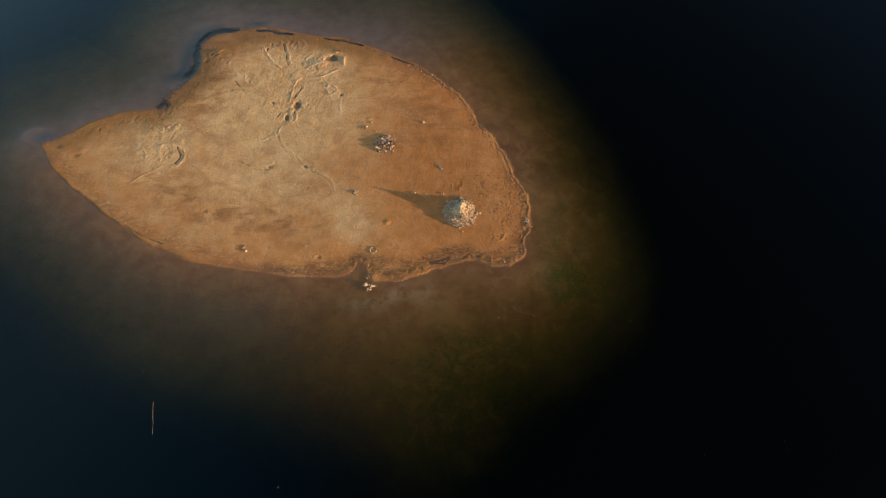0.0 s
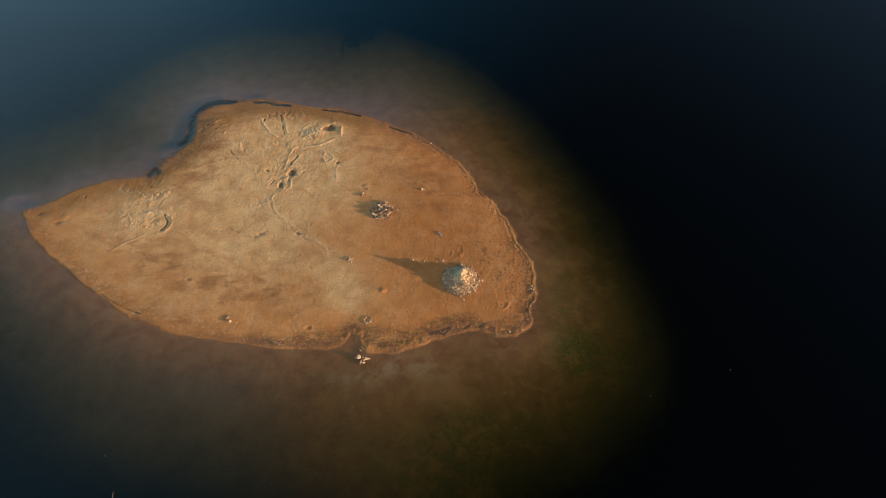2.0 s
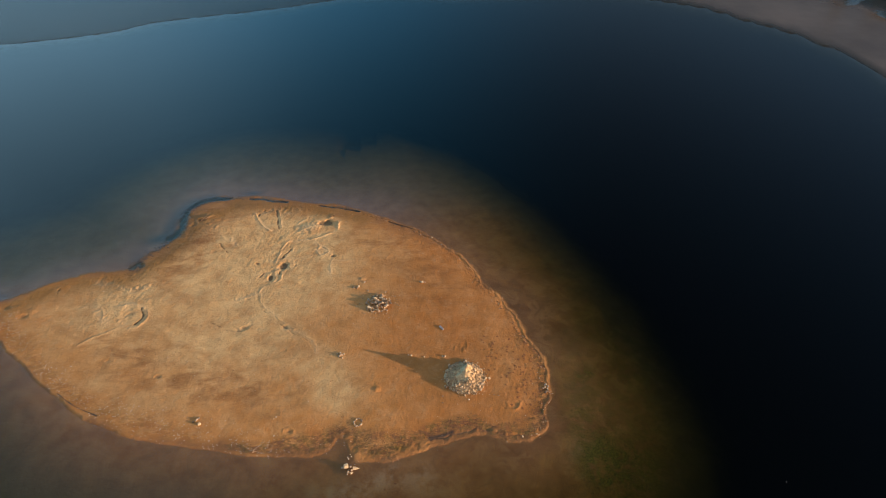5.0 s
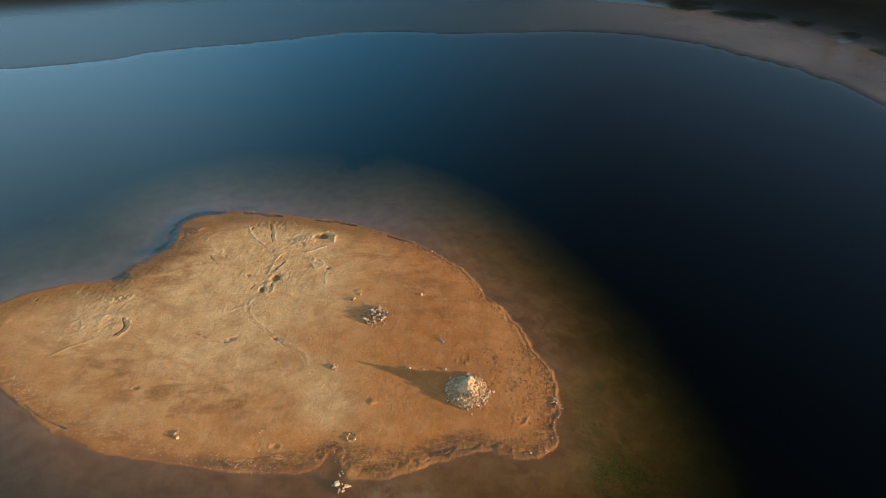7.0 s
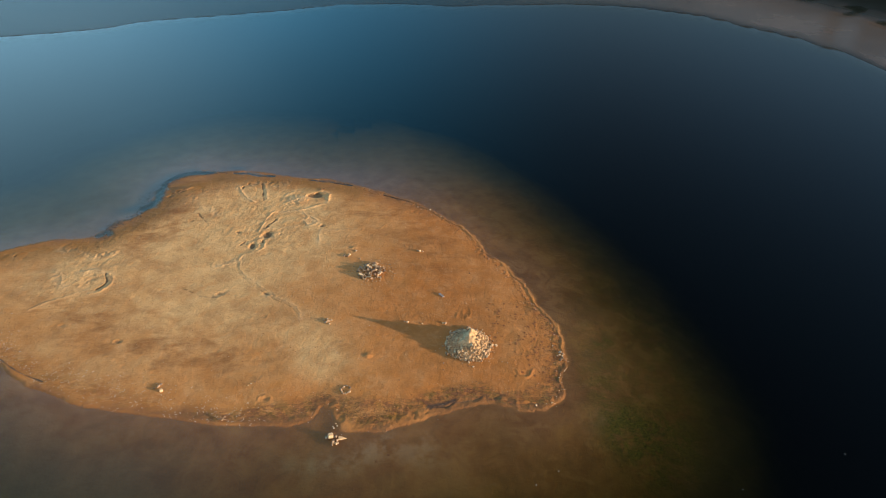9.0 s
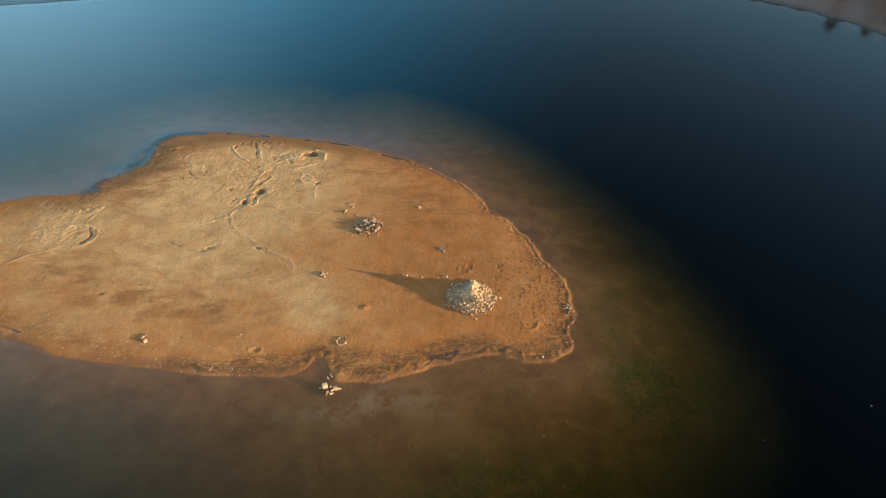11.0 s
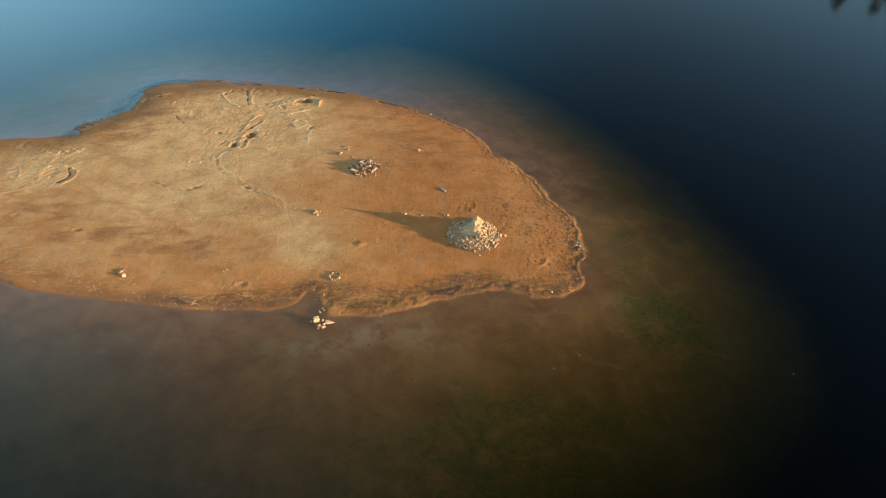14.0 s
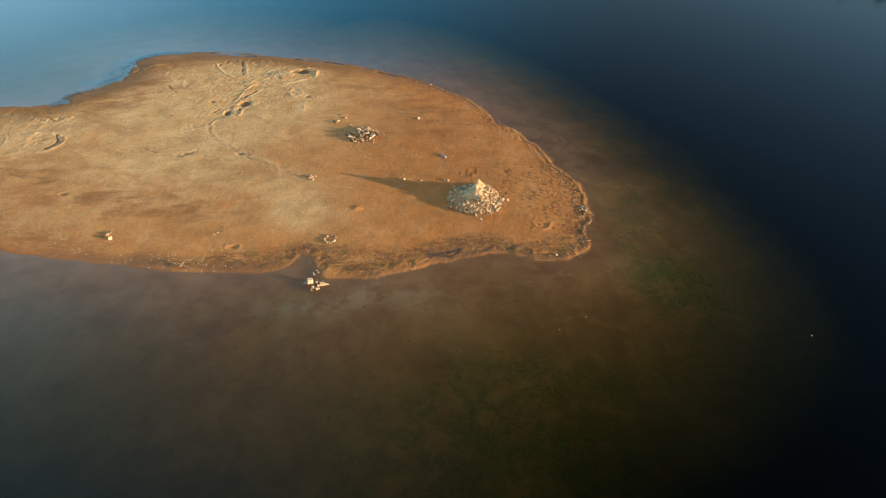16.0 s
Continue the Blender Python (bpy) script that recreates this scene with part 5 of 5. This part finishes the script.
# ---- driftwood ----
def driftwood(name, label, base, branches, material, thick):
    """A bleached stump or bough: each branch is a bent, tapered round."""
    x0, y0 = base
    top = thing(name, label, "driftwood", at=(x0, y0, max(height_at(x0, y0), 0.0)))
    for pts in branches:
        line = [Vector(p) for p in rounded(pts, 4)]
        verts, faces, sides = [], [], 7
        for i, p in enumerate(line):
            d = (line[min(i + 1, len(line) - 1)] - line[max(i - 1, 0)]).normalized()
            u = d.cross(Vector((0.1, 0.2, 1))).normalized()
            v = d.cross(u)
            r = thick * (1 - 0.75 * i / (len(line) - 1))
            for k in range(sides):
                a = 2 * math.pi * k / sides
                verts.append(p + (u * math.cos(a) + v * math.sin(a)) * r * (1 + 0.15 * math.sin(3 * k + i)))
        for i in range(len(line) - 1):
            for k in range(sides):
                a, b = i * sides + k, i * sides + (k + 1) % sides
                faces.append((a, b, b + sides, a + sides))
        faces += [tuple(range(sides)), tuple(len(verts) - 1 - k for k in range(sides))]
        link_mesh("branch", verts, faces, material, top, smooth=True)
    return top


driftwood("driftwood_root", "bleached driftwood roots lodged at the eastern waterline", (18.3, -6.0),
          [[(-0.35, 0.15, 0.02), (0.0, 0.05, 0.07), (0.25, 0.10, 0.03)], [(-0.1, -0.05, 0.04), (0.15, -0.2, 0.07), (0.3, -0.15, 0.03)], [(-0.45, -1.15, 0.03), (-0.25, -0.95, 0.05), (-0.05, -0.75, 0.02)], [(-1.15, -2.85, 0.02), (-1.0, -2.9, 0.05), (-0.8, -2.85, 0.02)]], DRIFT, 0.035)
for n, (x, y, s, kind) in enumerate(((18.15, -5.15, 0.30, "pale"), (18.32, -5.35, 0.26, "pale"), (18.0, -5.40, 0.22, "pale"), (18.15, -5.75, 0.22, "grey"), (17.95, -5.95, 0.26, "grey"), (18.2, -5.55, 0.16, "white"), (17.8, -5.5, 0.18, "grey"))):
    lone_stone(x, y, s, kind, "pale lump of stone among roots at the bank", "stones at the eastern bank", 200 + n)
driftwood("driftwood_root", "broken roots sticking out of a dug pit", (-16.6, 22.7),
          [[(-0.5, -0.2, 0.0), (0.0, 0.0, 0.24), (0.7, 0.5, 0.10)], [(0.1, -0.1, 0.18), (0.5, 0.1, 0.28), (0.75, 0.25, 0.2)], [(-0.1, 0.0, 0.2), (0.2, 0.45, 0.24), (0.3, 0.7, 0.1)], [(-0.9, -0.7, 0.04), (-0.4, -0.4, 0.10), (0.0, -0.1, 0.16)]], ROOT, 0.05)
driftwood("driftwood_branch", "gnarled grey branch stranded at the southern waterline", (-6.85, -9.2),
          [[(-0.40, 0.12, 0.02), (-0.05, 0.0, 0.13), (0.30, -0.06, 0.04)], [(-0.05, 0.0, 0.10), (0.08, 0.12, 0.20), (0.20, 0.15, 0.17)], [(0.0, -0.02, 0.08), (-0.12, -0.15, 0.12)]], DRIFT, 0.045)
driftwood("driftwood_branch", "short dark branch lying beside the large pit", (-1.3, 22.05), [[(-0.35, -0.2, 0.02), (0.0, 0.0, 0.08), (0.35, 0.22, 0.05)], [(0.0, 0.0, 0.07), (0.15, -0.15, 0.1)]], TWIG, 0.04)
driftwood("driftwood_branch", "thin branch lying along the north shore", (0.75, 23.25), [[(-0.9, 0.3, 0.02), (-0.2, 0.1, 0.06), (0.6, -0.3, 0.03)], [(-0.1, 0.05, 0.05), (0.1, 0.3, 0.08)]], TWIG, 0.045)

# ---- on and under the water ----
def reed():
    pts = [(-19.25, -21.0), (-19.15, -22.2), (-19.05, -22.9), (-18.98, -23.9)]
    top = thing("floating_reed", "dry reed stalk floating on the lake", "reed", at=(-19.1, -22.4, WATER))
    verts, faces = [], []
    for i, (x, y) in enumerate(rounded(pts, 3)):
        r = 0.010 * (1 - 0.5 * abs(i - 3) / 8)
        for k in range(5):
            a = 2 * math.pi * k / 5
            verts.append((x + 19.1 + r * math.cos(a), y + 22.4, 0.01 + r * math.sin(a)))
    n = len(verts) // 5
    for i in range(n - 1):
        for k in range(5):
            a, b = i * 5 + k, i * 5 + (k + 1) % 5
            faces.append((a, b, b + 5, a + 5))
    link_mesh("stalk", verts, faces, REED, top, smooth=True)


reed()
scatter("floating_flecks", "small pale flecks of foam and leaf afloat", "flotsam", FOAM,
        [(x, y, WATER + 0.005, 0.07, 0.035, 0.015, 0.5 * k) for k, (x, y) in enumerate(((26.3, -27.5), (37.2, -30.7), (37.1, -31.5), (34.7, -16.2), (26.3, -17.9), (-20.5, -18.0), (29.5, -31.0), (-8.0, -29.5), (15.0, -15.4), (13.3, -16.2)))], chip)


def weed_tuft(x, y, z, size, turn):
    """A tuft of narrow leaves rising from the bed."""
    v, f = [], []
    for k in range(5):
        a = turn + k * 1.257
        c, s = math.cos(a), math.sin(a)
        n = len(v)
        v += [(x - s * 0.05 * size, y + c * 0.05 * size, z), (x + s * 0.05 * size, y - c * 0.05 * size, z), (x + c * 0.5 * size + s * 0.04 * size, y + s * 0.5 * size, z + 0.45 * size), (x + c * 0.9 * size, y + s * 0.9 * size, z + 0.3 * size)]
        f += [(n, n + 1, n + 2), (n, n + 2, n + 3)]
    return v, f


def bed_place():
    k = rnd.random()
    if k < 0.6:
        return rnd.gauss(21.3, 2.3), rnd.gauss(-13.3, 1.9)
    if k < 0.98:
        return rnd.gauss(20.3, 0.8), rnd.gauss(-8.5, 3.0)
    return rnd.gauss(22.0, 0.5), rnd.gauss(-4.7, 0.35)


scatter("water_weed", "dark green weed growing in tufts on the bed", "water weed", WEEDS,
        [(x, y, height_at(x, y) - 0.02, rnd.uniform(0.05, 0.11), rnd.uniform(0, 6)) for x, y in (bed_place() for _ in range(800)) if height_at(x, y) < -0.2], weed_tuft)
scatter("sunken_stones", "dark stones lying on the shallow bed", "stones", CLOD,
        [(x, y, height_at(x, y), rnd.uniform(0.06, 0.13), rnd.uniform(0, 6), 0.25) for x, y in
         ((3.4, -13.4), (1.9, -15.2), (5.6, -16.0), (8.2, -14.4), (22.8, 3.9), (-3.0, -15.5), (0.5, -17.2), (4.2, -13.0), (-2.4, -14.0), (12.4, -13.2))], nugget)


# ---- the far bank ----
def tree(x, y, height, spread, seed):
    rnd = random.Random(seed)
    top = thing("tree", "tall dark leafy tree on the far bank", "tree", "trees on the far bank", at=(x, y, height_at(x, y) - 0.2))
    verts, faces = [], []

    def bough(a, b, r0, r1):
        a, b = Vector(a), Vector(b)
        d = (b - a).normalized()
        u = d.cross(Vector((0.3, 0.1, 0.9))).normalized()
        v = d.cross(u)
        n = len(verts)
        for p, r in ((a, r0), ((a + b) / 2 + u * 0.05 * (b - a).length, (r0 + r1) / 2), (b, r1)):
            for k in range(6):
                t = math.pi * k / 3
                verts.append(p + (u * math.cos(t) + v * math.sin(t)) * r)
        for i in range(2):
            for k in range(6):
                p, q = n + i * 6 + k, n + i * 6 + (k + 1) % 6
                faces.append((p, q, q + 6, p + 6))

    bough((0, 0, 0), (0.2, 0.1, height * 0.55), 0.022 * height, 0.012 * height)
    bough((0.2, 0.1, height * 0.55), (0.1, 0, height * 0.92), 0.012 * height, 0.003 * height)
    tips = [Vector((0.1, 0, height * 0.9))]
    for k in range(13):
        t = rnd.uniform(0.12, 0.85)
        a = k * 2.4 + rnd.uniform(-0.4, 0.4)
        r = spread * (1.1 - 0.7 * t) * rnd.uniform(0.7, 1.1)
        tip = Vector((r * math.cos(a), r * math.sin(a), height * (t + 0.12)))
        bough((0.15, 0.1, height * t), tip, 0.007 * height, 0.002 * height)
        tips += [tip, tip * 0.6 + Vector((0, 0, height * t * 0.4))]
    link_mesh("trunk", verts, faces, BARK, top, smooth=True)
    lv, lf = [], []
    for tip in tips:
        for _ in range(55):
            p = tip + Vector((rnd.gauss(0, 1), rnd.gauss(0, 1), rnd.gauss(0, 0.8))) * spread * 0.24
            d = Vector((rnd.gauss(0, 1), rnd.gauss(0, 1), rnd.gauss(0, 1))).normalized()
            e = d.cross(Vector((rnd.gauss(0, 1), rnd.gauss(0, 1), rnd.gauss(0, 1)))).normalized()
            s = rnd.uniform(0.25, 0.55)
            n = len(lv)
            lv += [p - d * s, p + e * s * 0.5, p + d * s, p - e * s * 0.5]
            lf.append((n, n + 1, n + 2, n + 3))
    link_mesh("crown", lv, lf, LEAF, top)


# a place on the far bank by bearing and distance from the camera
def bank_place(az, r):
    return EYE_X + r * math.sin(radians(az)), EYE_Y + r * math.cos(radians(az))


for n, (az, r, h, s) in enumerate(((40.4, 357, 19, 3.8), (42.9, 350, 16, 4.6), (43.9, 356, 15, 4.6))):
    tree(*bank_place(az, r), h, s, 300 + n)
